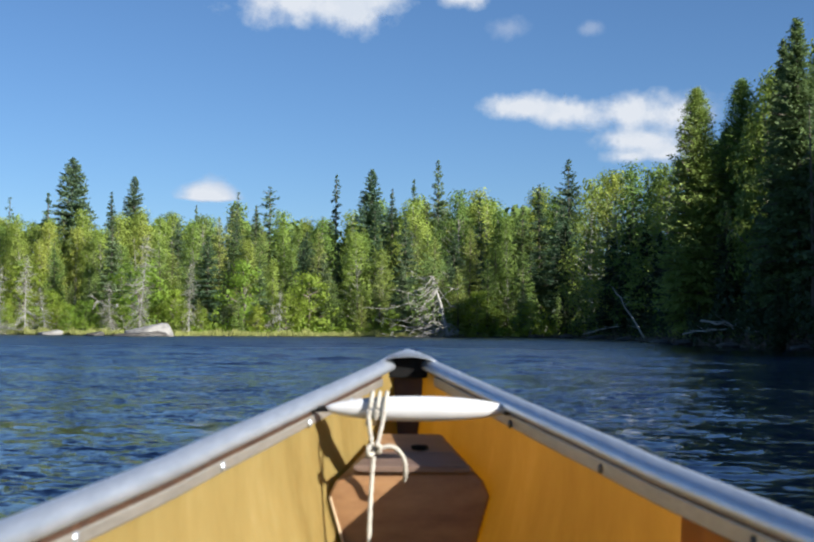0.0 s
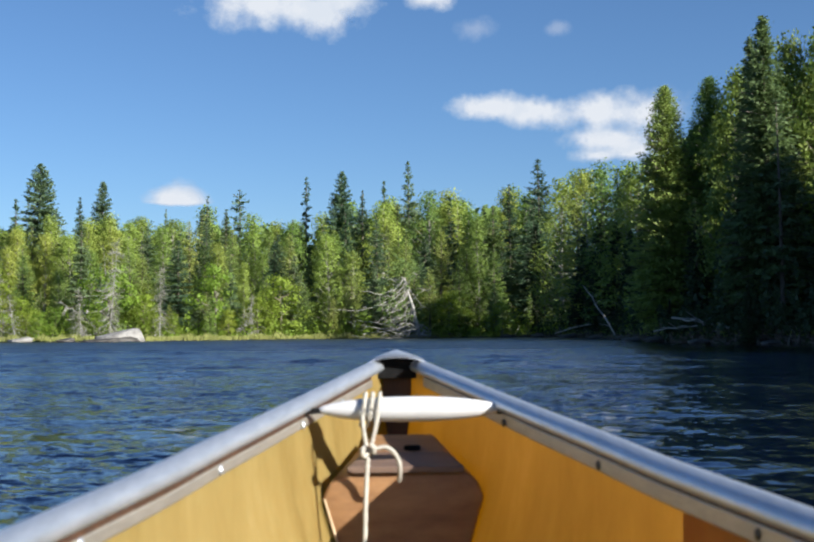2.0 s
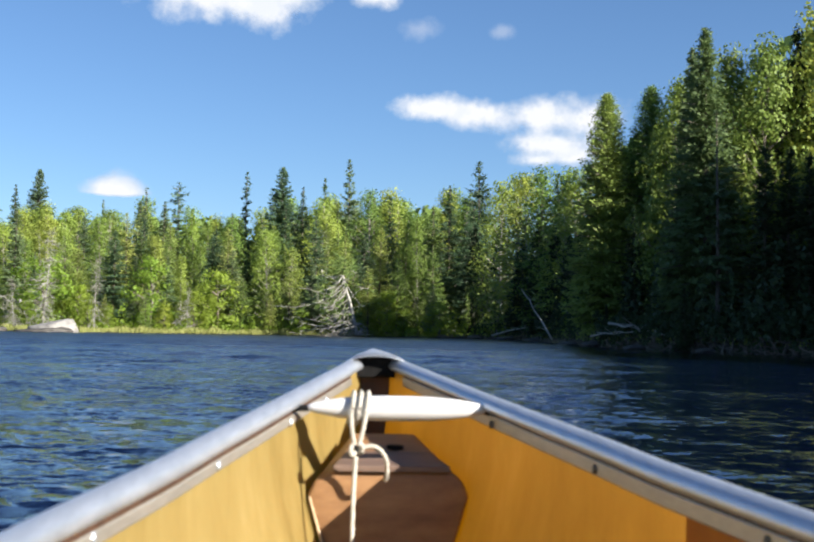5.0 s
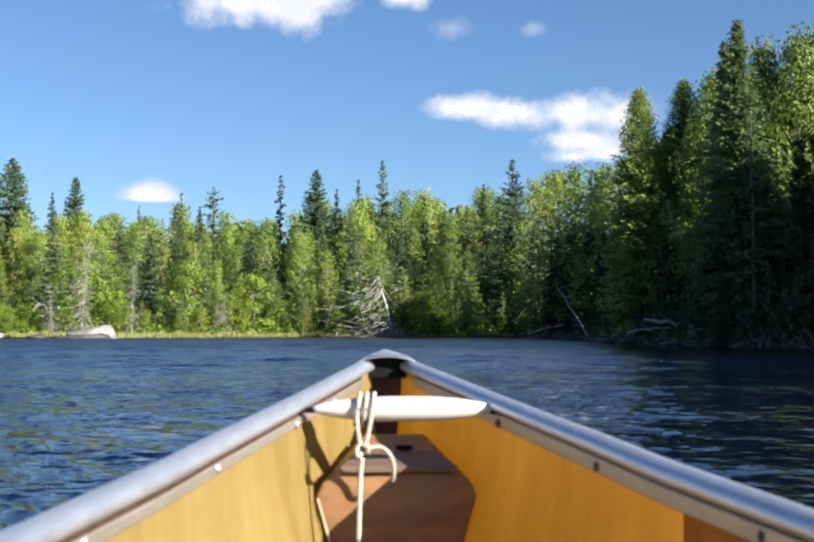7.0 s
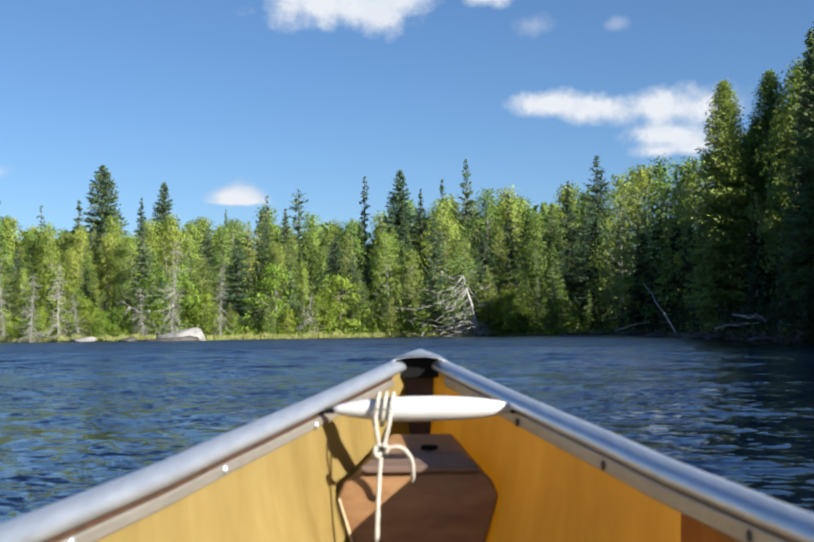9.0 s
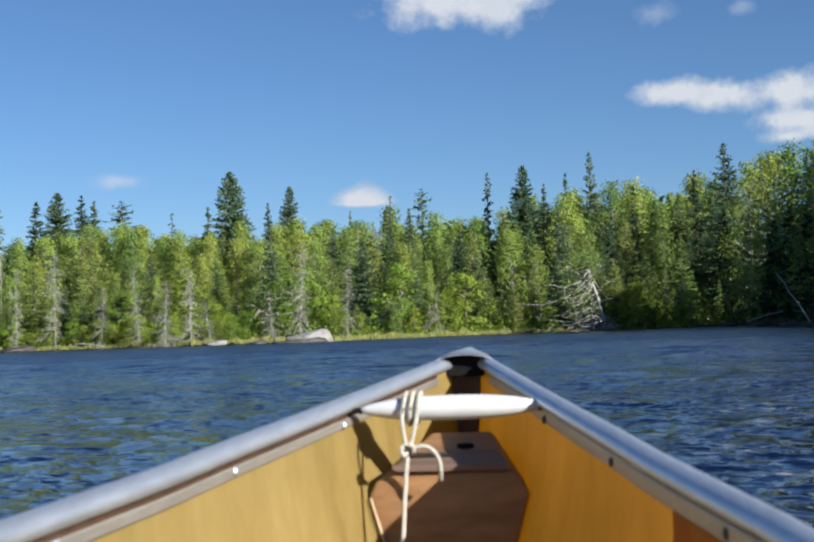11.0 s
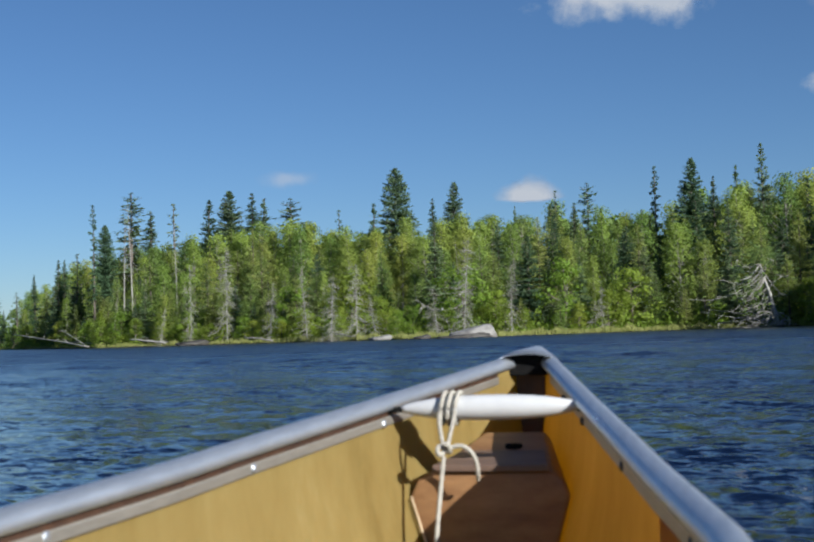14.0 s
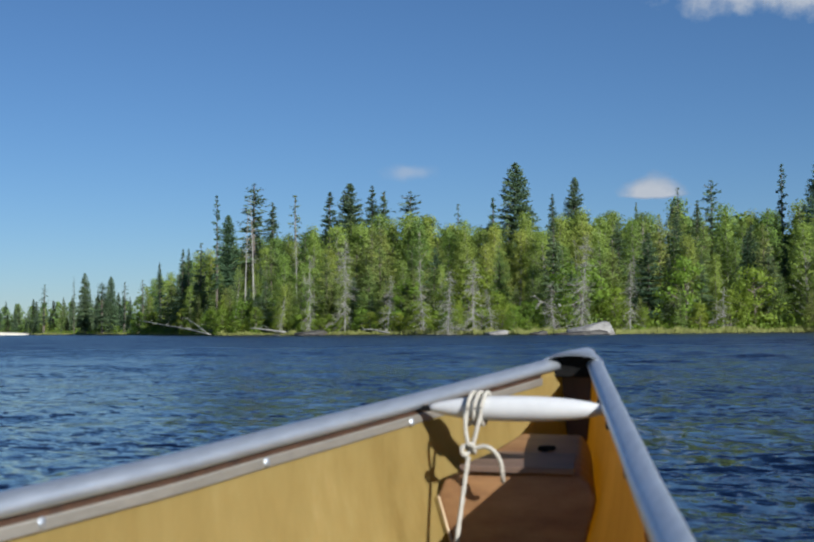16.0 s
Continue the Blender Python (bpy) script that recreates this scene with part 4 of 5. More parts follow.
# trees that stand out: model, bearing, elevation of the top, distance
for key, az, el, r, wide in (
        ("dense0", 23.33, 7.61, 126.5, 1.0), ("narrow0", 24.5, 6.03, 122.6, 1.2), ("dense1", 20.75, 6.87, 126, 0.85), ("narrow1", 21.75, 6.16, 118, 1.1),
        ("narrow2", 17.9, 5.72, 122, 0.7), ("sparse0", 16.1, 6.31, 112, 0.9), ("sparse1", 14.65, 6.60, 122, 1.1), ("tuft0", 11.55, 7.16, 116.7, 0.8),
        ("dense1", 10.0, 7.43, 113.8, 0.9), ("narrow0", 7.9, 7.00, 115, 0.9), ("spruce0", 6.9, 7.90, 115.6, 0.75), ("narrow1", 7.5, 6.20, 112.9, 0.7),
        ("narrow2", 8.95, 6.61, 111.4, 0.9), ("narrow0", 4.85, 6.20, 105.2, 1.1), ("narrow1", 2.15, 6.80, 105.1, 1.1), ("spruce1", 0.8, 7.9, 106, 1.1),
        ("spruce2", 8.3, 5.50, 99.2, 0.85), ("cedar0", 7.0, 4.40, 93.7, 1.0), ("cedar2", 6.6, 3.40, 92.5, 0.9), ("cedar1", 12.3, 4.64, 99.1, 1.0), ("cedar2", 4.2, 4.60, 96.6, 1.0),
        ("spruce3", 16.1, 5.40, 101, 0.7), ("cedar1", 5.4, 4.80, 93.7, 1.1), ("birch3", 3.6, 5.20, 96.1, 1.0), ("cedar0", 2.9, 4.00, 93.6, 1.1), ("cedar2", 5.9, 3.00, 91.4, 1.2), ("cedar0", 4.6, 3.40, 91.8, 1.2), ("narrow0", 21.7, 5.13, 99, 1.3), ("narrow1", 9.7, 5.62, 103.7, 1.3),
        ("tuft0", 37.15, 6.17, 130.4, 0.7), ("sparse1", 35.4, 6.76, 137.4, 1.4), ("sparse0", 33.5, 6.23, 137.2, 1.2), ("narrow2", 34.7, 5.92, 137.4, 1.5),
        ("narrow0", 32.0, 6.38, 133.2, 1.5), ("dense1", 31.06, 6.74, 136.3, 1.1), ("narrow1", 30.1, 6.63, 136.4, 1.5), ("narrow2", 29.4, 6.42, 136.9, 1.4), ("sparse1", 28.3, 6.37, 136.3, 1.5),
        ("sparse0", 26.1, 5.78, 132.2, 1.0), ("narrow0", 38.7, 3.77, 146.5, 1.2), ("narrow1", 38.45, 3.77, 147.9, 1.2), ("sparse0", 37.9, 4.04, 142.4, 1.4), ("dense0", 36.6, 5.30, 136.6, 0.8),
        ("narrow1", 39.7, 3.14, 167.2, 1.1), ("sparse0", 40.5, 2.37, 184, 1.7), ("sparse0", 41.3, 2.26, 195.6, 1.7), ("dense0", 41.9, 2.51, 206.8, 0.8), ("sparse1", 42.25, 2.26, 207.5, 1.9),
        ("dense1", 43.0, 2.66, 219, 0.9), ("sparse0", 44.8, 2.14, 252.9, 1.7), ("sparse0", 43.5, 2.46, 235, 0.6),
        # the cove beside the bank, its low spruces coloured dark for the shade
        ("birch1", -2.9, 7.4, 68, 1.2), ("birch3", -2.2, 7.5, 74, 1.2), ("birch0", -1.5, 7.2, 80, 1.3), ("cedar1", -0.8, 7.0, 84, 1.2), ("birch4", -0.2, 6.9, 88, 1.2), ("birch1", -3.6, 7.5, 62, 1.2), ("bankspruce0", -1.9, 5.2, 73, 1.2), ("bankspruce1", -2.6, 5.0, 67, 1.2), ("bankspruce0", -3.2, 4.6, 61, 1.3), ("bankspruce1", -1.2, 4.4, 78, 1.3),
        # the near bank
        ("bankcedar1", -4.95, 11.0, 47, 1.05), ("bankcedar1", -6.9, 11.3, 47, 1.05), ("bankcedar0", -6.0, 8.8, 48, 1.0), ("bankspruce2", -8.75, 12.9, 41.5, 0.8), ("bankspruce2", -9.35, 13.8, 40, 1.0), ("bankbirch2", -7.9, 11.3, 43, 0.8),
        ("bankbirch2", -10.4, 12.5, 46, 0.7), ("bankbirch0", -11.85, 12.9, 45, 0.8), ("bankspruce1", -13.1, 13.6, 46, 0.9), ("bankbirch1", -14.2, 13.9, 46, 0.9), ("sparse0", -9.8, 10.2, 39, 0.9)):
    top(key, az, el, r, wide=wide)
# grey dead trees
for key, az, el, r, wide, lean in (
        ("dead0", 26.5, 2.9, 91.1, 1.0, 4), ("dead1", 25.3, 3.3, 91.4, 1.0, 0), ("dead2", 24.4, 1.95, 90.9, 1.2, -8), ("dead0", 20.4, 4.5, 91.5, 0.9, 5), ("dead1", 18.2, 3.1, 91, 0.8, 2),
        ("dead2", 14.1, 1.9, 92, 1.2, 0), ("dead1", 31.25, 4.3, 107.2, 0.7, 0), ("dead0", 32.86, 3.6, 109.8, 0.42, 0), ("dead2", 29.3, 2.6, 101.5, 0.8, 5), ("dead0", 21.6, 2.2, 90, 1.2, -3), ("dead2", 27.6, 3.0, 98, 0.8, -4), ("dead1", 34.3, 1.6, 112, 0.6, 10),
        ("snag0", 35.84, 5.6, 121.7, 0.9, 1), ("snag1", 35.45, 6.3, 122.3, 1.0, -1), ("snag1", 33.5, 5.6, 123.2, 0.8, 0), ("snag0", 36.4, 2.6, 119.9, 0.7, 8), ("snag0", 15.25, 2.3, 94.5, 0.5, 2), ("snag1", 20.3, 4.3, 98, 0.5, -5)):
    top(key, az, el, r, wide=wide, lean=lean, lean_dir=az)

# the rest of the wood, row behind row
KINDS_BACK = ["birch0", "birch1", "birch4", "birch3", "birch1", "birch2", "birch1", "birch3", "birch0", "cedar1"]
KINDS_MID = ["birch1", "cedar1", "spruce1", "cedar0", "birch1", "cedar2", "spruce2", "birch4", "birch3", "cedar0"]
KINDS_FRONT = ["cedar0", "cedar1", "cedar2", "bush0", "spruce0", "sparse0", "birch3", "narrow1", "bush2", "cedar2"]


def canopy(az):
    return float(np.interp(az, CANOPY_AZ, CANOPY_EL))


for kinds, back, step, low, high in ((["fill0", "fill1"], 34, 0.9, -1.5, -0.9), (KINDS_BACK, 26, 0.75, -0.8, -0.15), (KINDS_BACK, 19, 1.1, -1.3, -0.3), (KINDS_MID, 12, 1.15, -2.0, -0.6), (KINDS_MID, 7, 1.25, -2.9, -1.3), (KINDS_FRONT, 2.0, 1.0, -4.2, -2.4), (["bush1", "cedar1", "bush2", "bush0"], 0.4, 1.0, -4.9, -3.8)):
    az = -3.6
    while az < 47:
        a = az + RNG.normal() * 0.25
        far = 1.0 if a < 39.5 else 0.55
        r = wood_at(a) + back * (1 if a < 39.5 else 1.6) + RNG.normal() * 1.2
        c = canopy(a)
        el = c + (low + (high - low) * RNG.random()) * c / 5.5
        el = max(el, 0.32)
        if a < 0.5 and back > 15:
            az += 0.8
            continue
        if a < 0.5 and back == 12:
            el = c - 0.45 + 0.6 * RNG.random()
        key = kinds[int(RNG.integers(len(kinds)))]
        if a > 22 and key[:6] in ("spruce", "narrow") and RNG.random() < 0.65:
            key = ["birch1", "cedar0", "birch3", "cedar1"][int(RNG.integers(4))]
        if 0.5 < a < 20 and key.startswith("birch") and RNG.random() < 0.4:
            key = ["cedar0", "spruce1", "cedar2", "spruce3", "narrow1"][int(RNG.integers(5))]
        if el * r / 57 < 4.2 and not key.startswith("bush"):
            key = ["cedar2", "bush1", "cedar1", "cedar0", "spruce0"][int(RNG.integers(5))]
        if a > 40.3 and not key.startswith("fill"):
            key = ["spruce1", "narrow1", "sparse0", "cedar0", "spruce3", "spruce2", "bankspruce0"][int(RNG.integers(7))]
        # low cove trees take the shade-darkened needles
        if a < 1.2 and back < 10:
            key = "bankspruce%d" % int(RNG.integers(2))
        top(key, a, el, r, wide=(1.05 if key.startswith('birch') else 1.0) + 0.4 * RNG.random())
        az += step * (100.0 / max(90.0, min(r, 150))) * (0.75 + 0.5 * RNG.random())
# light young growth in front along the farther shore
az = 26.5
while az < 40.5:
    a = az + RNG.normal() * 0.15
    c = canopy(a)
    top(["birch3", "cedar1", "cedar0", "spruce1", "cedar2", "bush1"][int(RNG.integers(6))], a, max(0.5, c * (0.25 + 0.32 * RNG.random())), float(wood_at(a)) + 0.8 + 1.5 * RNG.random(), wide=1.1 + 0.3 * RNG.random())
    az += 0.42 * (0.7 + 0.6 * RNG.random())
az = 22.5
while az < 41:
    a = az + RNG.normal() * 0.1
    top("bush%d" % int(RNG.integers(3)), a, max(0.15, 0.3 + 0.9 * RNG.random() ** 2), float(shore_at(a)) + (2.6 if a > 26 else 6.0) + 0.8 * RNG.random(), wide=1.0 + 0.5 * RNG.random())
    az += 0.5 * (0.6 + 0.8 * RNG.random())
# near bank; past -22 degrees the trees are unseen, added for their shade
# mostly spruces whose needles are darkened in place of shade
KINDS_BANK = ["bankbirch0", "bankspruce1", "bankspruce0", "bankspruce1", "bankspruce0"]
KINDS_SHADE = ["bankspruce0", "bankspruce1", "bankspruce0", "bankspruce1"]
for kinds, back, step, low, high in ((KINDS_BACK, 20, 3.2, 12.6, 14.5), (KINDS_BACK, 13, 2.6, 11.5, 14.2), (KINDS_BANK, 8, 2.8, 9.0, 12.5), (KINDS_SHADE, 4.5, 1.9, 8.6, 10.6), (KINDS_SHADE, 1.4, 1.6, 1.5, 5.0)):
    az = -5.2
    while az > -78:
        a = az + RNG.normal() * 0.6
        r = float(shore_at(a)) + back + RNG.normal() * 0.8
        cut = float(np.interp(a, [-32, -22, -15, -12, -9, -7.8, -6, -5], [0.60, 0.62, 0.84, 0.88, 0.80, 0.68, 0.58, 0.48]))
        el = (low + (high - low) * RNG.random()) * cut
        key = kinds[int(RNG.integers(len(kinds)))] if a > -22 else "fill%d" % int(RNG.integers(2))
        top(key, a, el, r, wide=0.9 + 0.3 * RNG.random())
        az -= step * (0.7 + 0.6 * RNG.random()) * (1 if -15 < a else 0.7 if a > -40 else 1.3)

# thick wood added out of view on the bank beside the canoe, to shade the shore
for back in (2.5, 6, 10, 15, 21, 28):
    az = -22.0
    while az > -64:
        r = float(shore_at(az)) + back + RNG.normal() * 0.7
        deep("thicket%d" % int(RNG.integers(2)), az, r, (8.3 if az > -40 else 6.5) + 2.0 * RNG.random(), 1.1)
        az -= 75.0 / r * (0.8 + 0.4 * RNG.random())

# tall wood on the land behind the near bank, mostly added to shade the cove
for az, r, el in ((-5.6, 52, 6.6), (-6.3, 54, 8.0), (-7.0, 53, 8.6), (-7.7, 55, 9.2), (-8.4, 54, 9.6), (-6.6, 48, 6.0), (-7.6, 47, 7.0), (-5.9, 49, 5.0), (-8.6, 46, 8.0)):
    top("fill%d" % int(RNG.integers(2)), az, el, r)
# from here on hidden trees, placed only to cast shade on the cove
for r in (73.5, 77, 80.3):
    for az in (-6.5, -7.4, -8.4):
        deep("fill%d" % int(RNG.integers(2)), az + RNG.normal() * 0.2, r + RNG.normal(), 10.5 + RNG.random(), 1.1)
for r in (56, 64, 71, 79):
    az = -6.2 - RNG.random()
    while az > -30:
        deep("fill%d" % int(RNG.integers(2)), az, r + RNG.normal(), min(13.0, math.tan(radians(float(np.interp(-az, [6, 7.5, 9, 11, 14], [6.8, 8.4, 10.0, 11.0, 12.5])))) * r), 1.1)
        az -= 200.0 / r * (0.8 + 0.4 * RNG.random())

join_deep()

# ======================= rocks, logs, grass =======================
def boulder(name, size, seed, mat):
    bm = bmesh.new()
    bmesh.ops.create_icosphere(bm, subdivisions=4, radius=1)
    for v in bm.verts:
        p = v.co.copy()
        k = 1 + 0.22 * noise.noise(p * 1.3 + Vector((seed, 0, 0))) + 0.09 * noise.noise(p * 3.7 + Vector((0, seed, 0))) + 0.03 * noise.noise(p * 9)
        v.co = Vector((p.x * size[0], p.y * size[1], p.z * size[2])) * k
        # flat weathered top and a split end
        v.co.z = min(v.co.z, size[2] * (0.55 + 0.42 * v.co.x / size[0] - 0.20 * abs(v.co.y) / size[1]) + 0.02 * noise.noise(p * 5))
        v.co.x = min(v.co.x, size[0] * (0.96 - 0.22 * v.co.z / size[2] + 0.06 * noise.noise(p * 3)))
    me = bpy.data.meshes.new(name)
    bm.to_mesh(me)
    bm.free()
    me.materials.append(mat)
    me.polygons.foreach_set("use_smooth", [True] * len(me.polygons))
    return new(name, me)


for az, r, size, seed, mat, dz, label in (
        (20.0, 80.4, (1.6, 1.0, 0.85), 1.0, M_ROCK, 0.22, "large pale grey granite boulder at the water's edge"),
        (20.3, 79.7, (1.7, 0.8, 0.34), 2.0, M_DARKROCK, 0.10, "low dark rock under the pale boulder"),
        (24.2, 86.6, (0.9, 0.7, 0.3), 3.0, M_ROCK, 0.15, "small pale shore rock"), (22.3, 82.2, (0.6, 0.5, 0.25), 4.0, M_DARKROCK, 0.12, "small dark shore rock"),
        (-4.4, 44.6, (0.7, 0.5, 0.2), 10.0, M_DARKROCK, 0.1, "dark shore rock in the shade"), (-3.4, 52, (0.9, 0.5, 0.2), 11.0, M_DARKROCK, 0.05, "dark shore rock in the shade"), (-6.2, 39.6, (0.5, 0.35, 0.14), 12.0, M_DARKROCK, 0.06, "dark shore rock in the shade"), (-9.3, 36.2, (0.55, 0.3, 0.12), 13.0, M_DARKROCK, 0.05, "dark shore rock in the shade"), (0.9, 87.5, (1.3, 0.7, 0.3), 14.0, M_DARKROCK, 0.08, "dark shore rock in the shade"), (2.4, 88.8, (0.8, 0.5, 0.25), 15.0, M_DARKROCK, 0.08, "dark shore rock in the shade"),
        (32.8, 107.2, (1.6, 1.0, 0.4), 6.0, M_DARKROCK, 0.2, "low dark rock on the shore"),
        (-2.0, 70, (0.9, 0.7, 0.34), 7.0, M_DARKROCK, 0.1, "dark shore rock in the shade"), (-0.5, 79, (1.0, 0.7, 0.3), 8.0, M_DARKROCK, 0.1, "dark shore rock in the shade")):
    ob = boulder("boulder", size, seed, mat)
    p = spot(az, r, dz)
    ob.matrix_basis = Matrix.Translation(p) @ pose(0, 0, 0, 0, 0, az + seed * 7 - 7)
    tagged(ob, label, "rock", "shore rocks")

beach = boulder("sand_spit", (11, 3.5, 1.0), 12, M_SAND)
beach.matrix_basis = Matrix.Translation(spot(46.6, 262, 0.1)) @ pose(0, 0, 0, 0, 0, 226)
tagged(beach, "pale sandy spit at the water's edge", "beach")


def curve_pts(a, b, sag, wob, rng, n=7):
    t = np.linspace(0, 1, n)[:, None]
    a, b = np.asarray(a), np.asarray(b)
    return a + (b - a) * t + np.array([0, 0, 1]) * (sag * np.sin(math.pi * t)) + rng.normal(size=(n, 3)) * wob * np.sin(math.pi * t)


def fallen_tree(az, r, length, height, spread, seed, label, n=34, green=0):
    """A toppled grey tree: leaning trunk, root end and curved bare limbs that hang to the water."""
    rng = np.random.default_rng(seed)
    root = new("fallen_dead_tree")
    root.matrix_basis = Matrix.Translation(spot(az, r, 0.1)) @ pose(0, 0, 0, 0, 0, az)
    tagged(root, label, "dead tree", "fallen trees")
    t, tips = Soup(), []
    t.tube(curve_pts((0, 0, 0), (-length * 0.42, 0.5, height), 0.1, 0.03, rng), np.linspace(0.17, 0.07, 7), 7)
    piece("trunk", t.mesh("trunk", M_DEAD, True), root, "pale barkless trunk")
    for i in range(n):
        q = rng.random()
        a = np.array([-length * 0.42 * q, 0.5 * q, height * q])
        reach = spread * (0.15 + 0.95 * rng.random() ** 1.3)
        b = a + np.array([reach * (0.35 if rng.random() < 0.2 else -1.0), rng.normal() * 1.0, -a[2] * (0.25 + 0.6 * rng.random()) * min(1.0, 0.3 + reach / spread) + 0.15 * rng.normal()])
        if rng.random() < 0.12:
            b[2] = a[2] + reach * (0.1 + 0.35 * rng.random())
        b[2] = max(b[2], -0.05)
        s = Soup()
        pts = curve_pts(a, b, (0.3 if rng.random() < 0.2 else -0.5) * (0.3 + rng.random()), 0.10, rng, 6)
        s.tube(pts, np.linspace(0.042, 0.014, 6), 5, False)
        for j in range(4):
            k = int(rng.integers(1, 6))
            d = rand_dirs(rng, 1)[0] * 0.5 + np.array([-0.35, 0, -0.25])
            s.tube([pts[k], pts[k] + d * 0.5 + np.array([0, 0, 0.05]), pts[k] + d], [0.03, 0.02, 0.01], 4, False)
        piece("limb", s.mesh("limb", M_DEAD), root)
        tips.append(pts[2:5])
    # torn root plate at the foot
    s = Soup()
    for i in range(9):
        d = rand_dirs(rng, 1)[0] * np.array([0.55, 0.4, 0.5])
        d[2] = abs(d[2]) + 0.05
        s.tube([(0.05, 0, 0), d * 0.6 + np.array([0.15, 0, 0.05]), d + np.array([0.2, 0, -0.05])], [0.09, 0.05, 0.02], 5, False)
    piece("root_clump", s.mesh("root_clump", M_DEAD, True), root)
    if green:
        c = np.repeat(np.concatenate(tips), green, 0)
        c = c[c[:, 2] > 0.28 * height]
        c = c + rng.normal(size=c.shape) * np.array([0.35, 0.35, 0.28])
        crown = np.array([-length * 0.44, 0.5, height * 1.12]) + rng.normal(size=(40 * green, 3)) * np.array([0.55, 0.5, 0.45])
        c = np.concatenate([c, crown])
        u = rand_dirs(rng, len(c)) + np.array([-0.5, 0, -0.3])
        w = np.cross(u, np.array([0, -0.5, 0.6]) + rand_dirs(rng, len(c)) * 0.5)
        s = Soup()
        s.quads(c, u * 0.14, w * 0.05)
        piece("needle_sprays", s.mesh("needle_sprays", M_CEDAR), root, "last green sprays")
    return root


fallen_tree(6.4, 89.9, 2.6, 4.4, 4.4, 5, "toppled silver-grey tree with curved bare limbs over the water", 46, 9)
fallen_tree(20.9, 93.5, 2.0, 2.2, 1.8, 6, "toppled grey tree behind the pale boulder", 16)
fallen_tree(13.9, 94.0, 1.0, 1.6, 1.0, 8, "small grey toppled tree with a root clump", 18)


def log(a, b, radius, seed, label, stubs=5):
    rng = np.random.default_rng(seed)
    s = Soup()
    pts = curve_pts(a, b, 0.05, 0.04, rng, 8)
    s.tube(pts, np.linspace(radius, radius * 0.5, 8), 8)
    for i in range(stubs):
        k = int(rng.integers(1, 7))
        d = rand_dirs(rng, 1)[0] * (2.0 + 4.0 * radius) * (0.15 + 0.25 * rng.random())
        d[2] = abs(d[2]) * 0.6
        s.tube([pts[k], pts[k] + d * 0.6, pts[k] + d], [0.022, 0.015, 0.007], 5, False)
    ob = new("driftwood_log", s.mesh("driftwood_log", M_DEAD, True))
    tagged(ob, label, "log", "fallen logs")


def lp(az, r, z):
    return tuple(spot(az, r, z))


log(lp(37.4, 121.1, 0.15), lp(40.6, 139.2, 1.7), 0.065, 1, "long pale fallen trunk lying along the shore")
log(lp(37.5, 121.8, 0.2), lp(38.6, 130.3, 2.0), 0.05, 2, "pale fallen trunk leaning down to the shore")
log(lp(34.0, 111.5, 0.3), lp(35.6, 114.1, 0.7), 0.10, 3, "grey driftwood log on the bank", 12)
log(lp(-5.0, 42.5, 0.85), lp(-7.7, 38.5, 0.45), 0.04, 4, "grey driftwood log on the shaded bank", 5)
log(lp(-4.2, 44.5, 0.4), lp(-6.6, 40.0, 0.6), 0.028, 5, "thin grey driftwood log on the shaded bank", 7)
log(lp(-2.5, 62, 0.2), lp(-1.1, 74, 3.1), 0.05, 6, "leaning dead trunk against the shaded wood", 4)
log(lp(0.2, 84, 0.3), lp(-1.6, 74.5, 0.9), 0.06, 7, "grey driftwood log on the shaded bank", 9)
log(lp(-6.2, 43, 3.9), lp(-7.0, 43, 3.4), 0.022, 8, "pale broken limb hanging in the shaded wood", 2)
log(lp(29.2, 98.4, 0.2), lp(30.5, 100.5, 0.5), 0.07, 9, "grey driftwood log on the bank", 8)
log(lp(36.2, 119.5, 0.2), lp(39.0, 134, 0.9), 0.045, 10, "thin grey fallen trunk among the shore brush", 10)
log(lp(33.6, 112, 0.25), lp(34.9, 115, 0.6), 0.05, 11, "grey driftwood log on the bank", 12)
log(lp(24.9, 90, 0.15), lp(26.3, 93.5, 0.5), 0.05, 12, "grey driftwood log on the bank", 10)


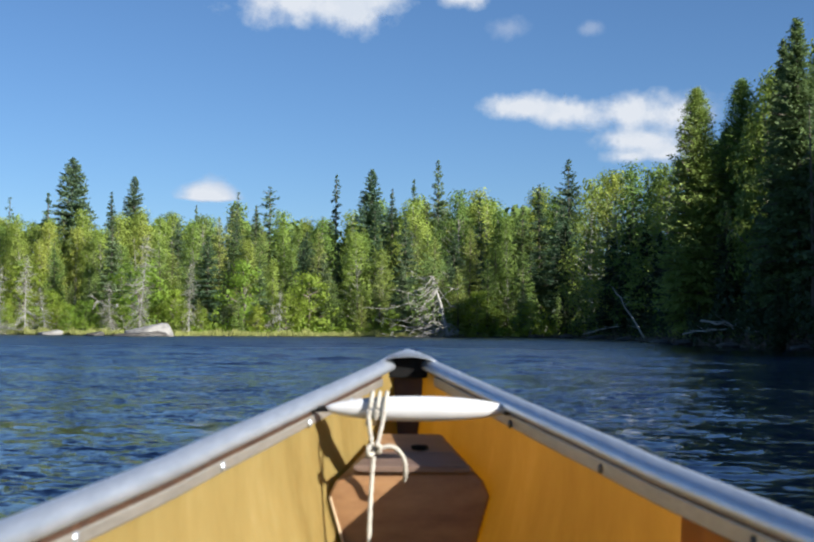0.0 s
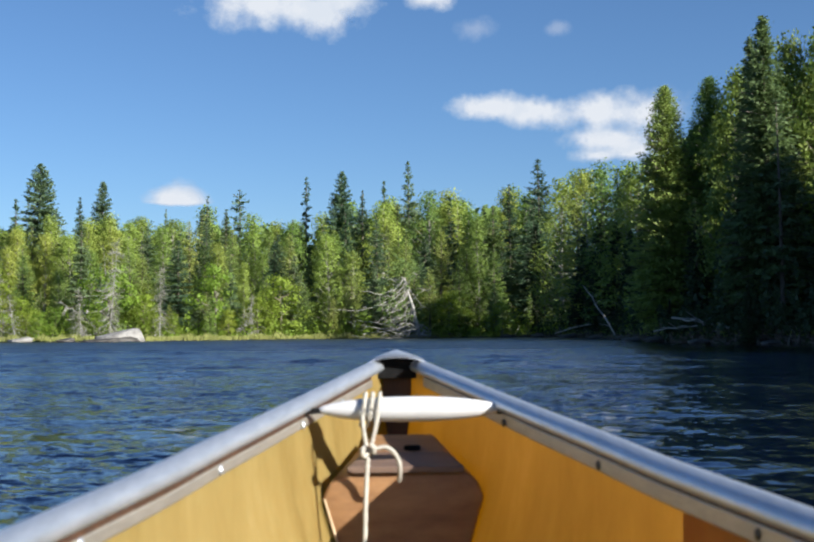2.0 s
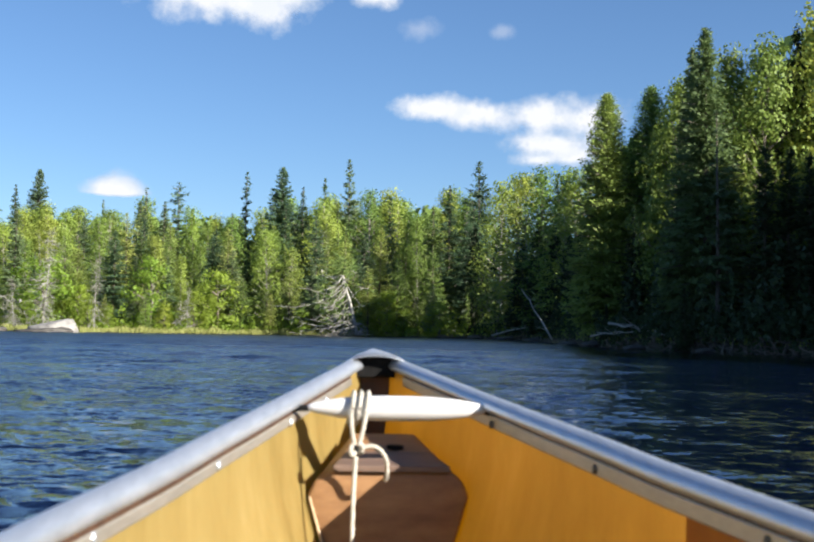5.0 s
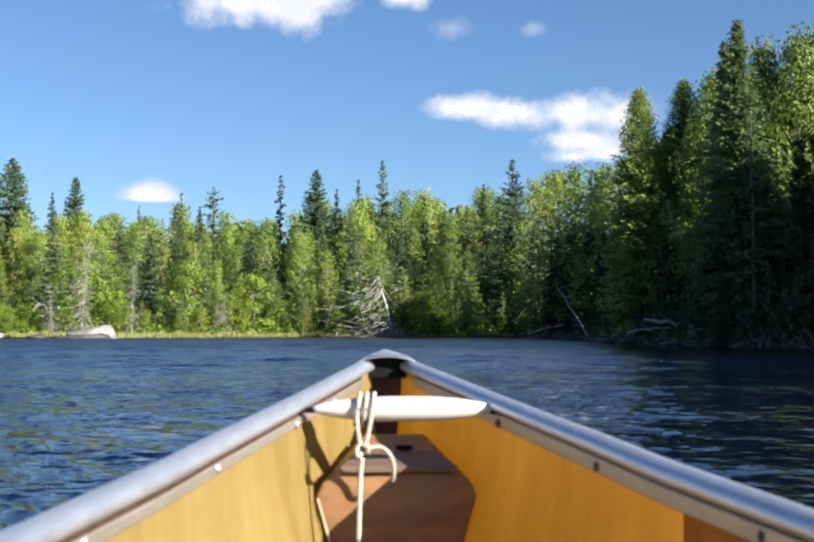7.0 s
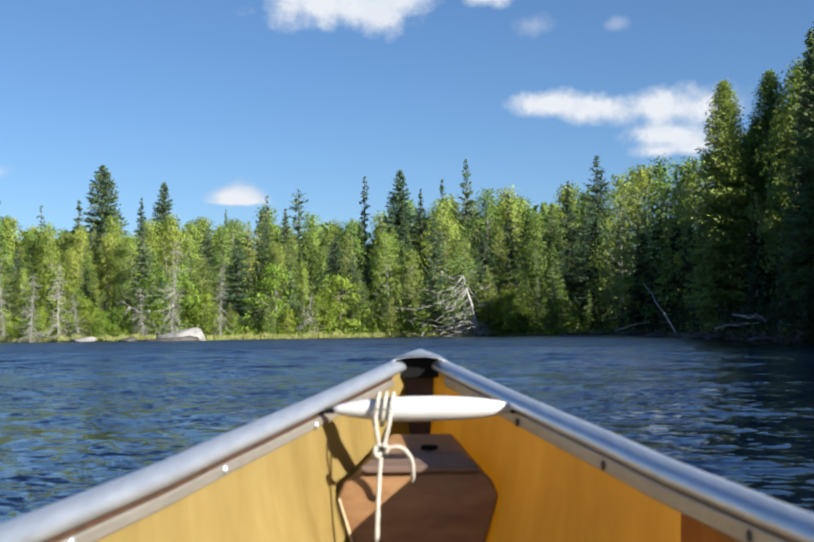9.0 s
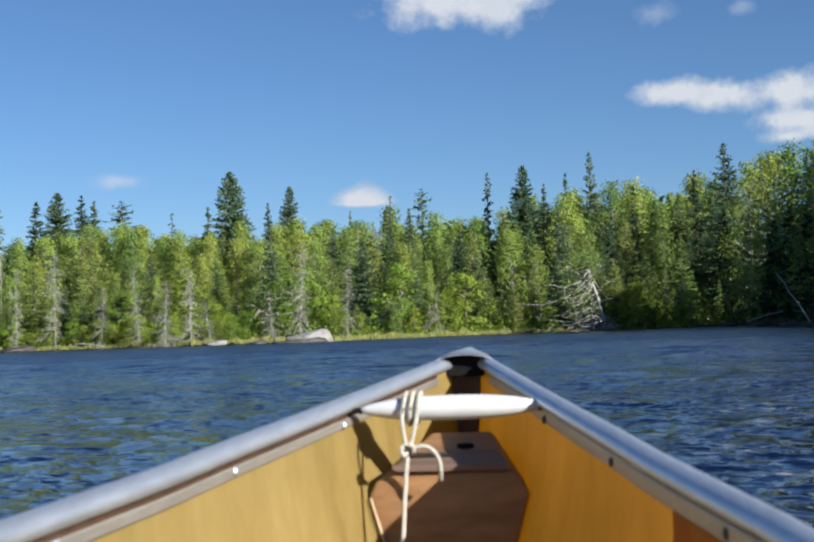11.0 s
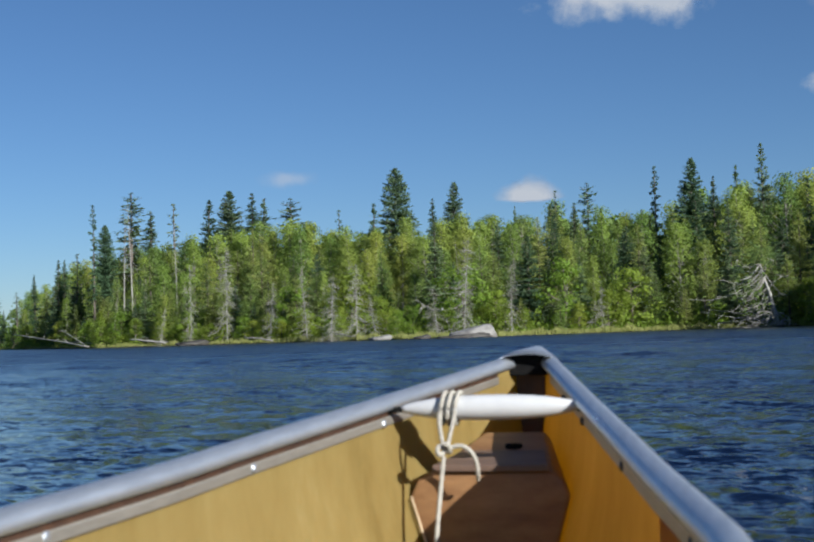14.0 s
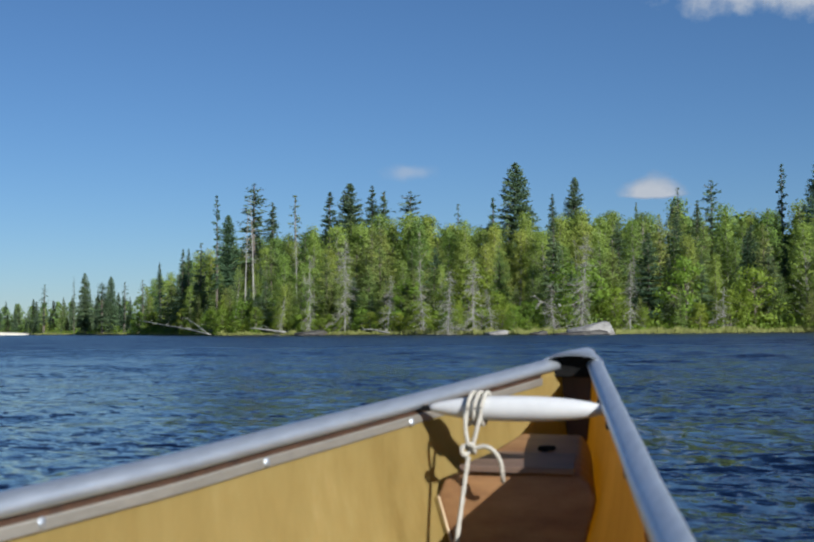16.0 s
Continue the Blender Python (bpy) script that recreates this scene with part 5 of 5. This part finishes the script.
def scatter(name, count, az0, az1, s0, s1, size, mat, label, category, upright, wide=0.35, seed=1, lift=0.0, near=None):
    rng = np.random.default_rng(seed)
    az = az0 + (az1 - az0) * rng.random(count)
    s = s0 + (s1 - s0) * rng.random(count) ** 1.4
    base = shore_at(az) if near is None else np.array([float(wood_at(q)) for q in az])
    r = base + s
    swell = 0.25 + 0.75 * (0.5 + 0.5 * np.sin(az * 4.1 + 1.7 * np.sin(az * 1.9))) * (0.5 + 0.5 * np.sin(az * 9.7 + s))
    z = rise(r, az) + lift * swell * rng.random(count)
    c = np.stack([-np.sin(np.radians(az)) * r, np.cos(np.radians(az)) * r, z], 1)
    k = size * (0.5 + 0.8 * rng.random(count))
    if upright:
        k *= 0.4 + 0.8 * swell
        u = np.stack([rng.normal(size=count) * 0.25, rng.normal(size=count) * 0.25, np.ones(count)], 1)
    else:
        u = rand_dirs(rng, count)
    w = np.cross(u, rand_dirs(rng, count))
    w /= np.linalg.norm(w, axis=1)[:, None] + 1e-6
    q = Soup()
    q.quads(c + (u * (k * 0.5)[:, None] if upright else 0), u * k[:, None] * 0.6, w * (k * wide)[:, None])
    tagged(new(name, q.mesh(name, mat)), label, category, kind="stuff")


scatter("shore_grass", 26000, 4.5, 47, 0.75, 4.2, 0.32, M_GRASS, "pale yellow-green sedge fringe along the waterline", "grass", True, 0.10, 1)
scatter("bank_grass", 1500, -24, 4.5, 0.9, 3.0, 0.3, M_CEDAR, "sparse green growth on the shaded bank", "grass", True, 0.14, 2)
scatter("undergrowth", 30000, -4, 47, -1.0, 14, 0.18, M_SHRUB, "low leafy undergrowth beneath the trees", "undergrowth", False, 0.4, 3, 2.2, near=True)
# leaf colour darkened to deepen the shade under the bank's trees
scatter("bank_undergrowth", 34000, -36, 1, 0.2, 11, 0.15, M_SHADESPRUCE, "low undergrowth under the bank's trees, darkened for shade", "undergrowth", False, 0.4, 4, 3.4)

scatter("bank_roots", 1100, -16, 2.5, -0.1, 1.5, 0.5, M_BARK, "bare roots and twigs along the undercut bank", "roots", False, 0.05, 6, 0.5)

# woods behind, too dense to tell apart
scatter("far_woods", 26000, -4, 48, 28, 42, 0.5, M_DEEPLEAF, "dense leafy woods behind the shore trees", "woods", False, 0.5, 5, 6.0, near=True)

# ======================= clouds, far off =======================
def cloud(label, blobs, mat=M_CLOUD, dist=3000.0, base=1.0):
    verts, faces, uvs = [], [], []
    for i, (az, el, wa, he) in enumerate(blobs):
        d = dist + i * 15
        a, e = radians(az), radians(el)
        f = Vector((-math.sin(a) * math.cos(e), math.cos(a) * math.cos(e), math.sin(e)))
        r = Vector((math.cos(a), math.sin(a), 0))
        u = r.cross(f)
        sx, sy = d * math.tan(radians(wa)), d * math.tan(radians(he))
        for y0, y1 in ((-1, 0), (0, 1)):
            n = len(verts)
            for x, y in ((-1, y0), (1, y0), (1, y1), (-1, y1)):
                verts.append(f * d + r * (x * sx) + u * ((y if y > 0 else y * base) * sy))
                uvs.append((x * 1.0, y * 1.0))
            faces.append((n, n + 1, n + 2, n + 3))
    ob = new("cloud", mesh_of("cloud", verts, faces, mat, uvs=uvs))
    ob.visible_shadow = False
    tagged(ob, label, "cloud", "fair-weather clouds", "structure")


cloud("small flat white cloud low over the trees", [(17.35, 6.0, 2.1, 0.9), (17.3, 6.0, 1.3, 1.35), (17.7, 6.0, 1.3, 1.1), (16.8, 6.0, 1.2, 1.0)], M_PUFF, base=0.22)
cloud("long white cloud with a thin tail", [(3.2, 10.3, 2.2, 0.8), (1.2, 10.05, 2.4, 0.9), (-1.8, 9.85, 2.8, 1.2), (-3.9, 9.8, 3.0, 1.3), (-2.6, 8.75, 3.0, 0.9), (-3.6, 8.2, 2.6, 0.8), (-2.0, 8.0, 1.8, 0.5)])
cloud("small white cloud puff", [(3.75, 13.8, 1.4, 0.65)], M_WISP)
cloud("faint small cloud puff", [(-0.1, 13.7, 0.75, 0.5)], M_WISP)
cloud("broad white cloud high in the sky", [(13.6, 14.85, 4.2, 1.6), (11.2, 14.75, 3.4, 1.9), (9.8, 15.3, 2.5, 1.4)], base=0.85)
cloud("small white cloud high up", [(5.8, 15.2, 1.5, 0.8)])
cloud("faint small cloud puff", [(28.55, 7.25, 1.5, 0.55), (28.4, 7.25, 1.1, 0.45)], M_WISP)
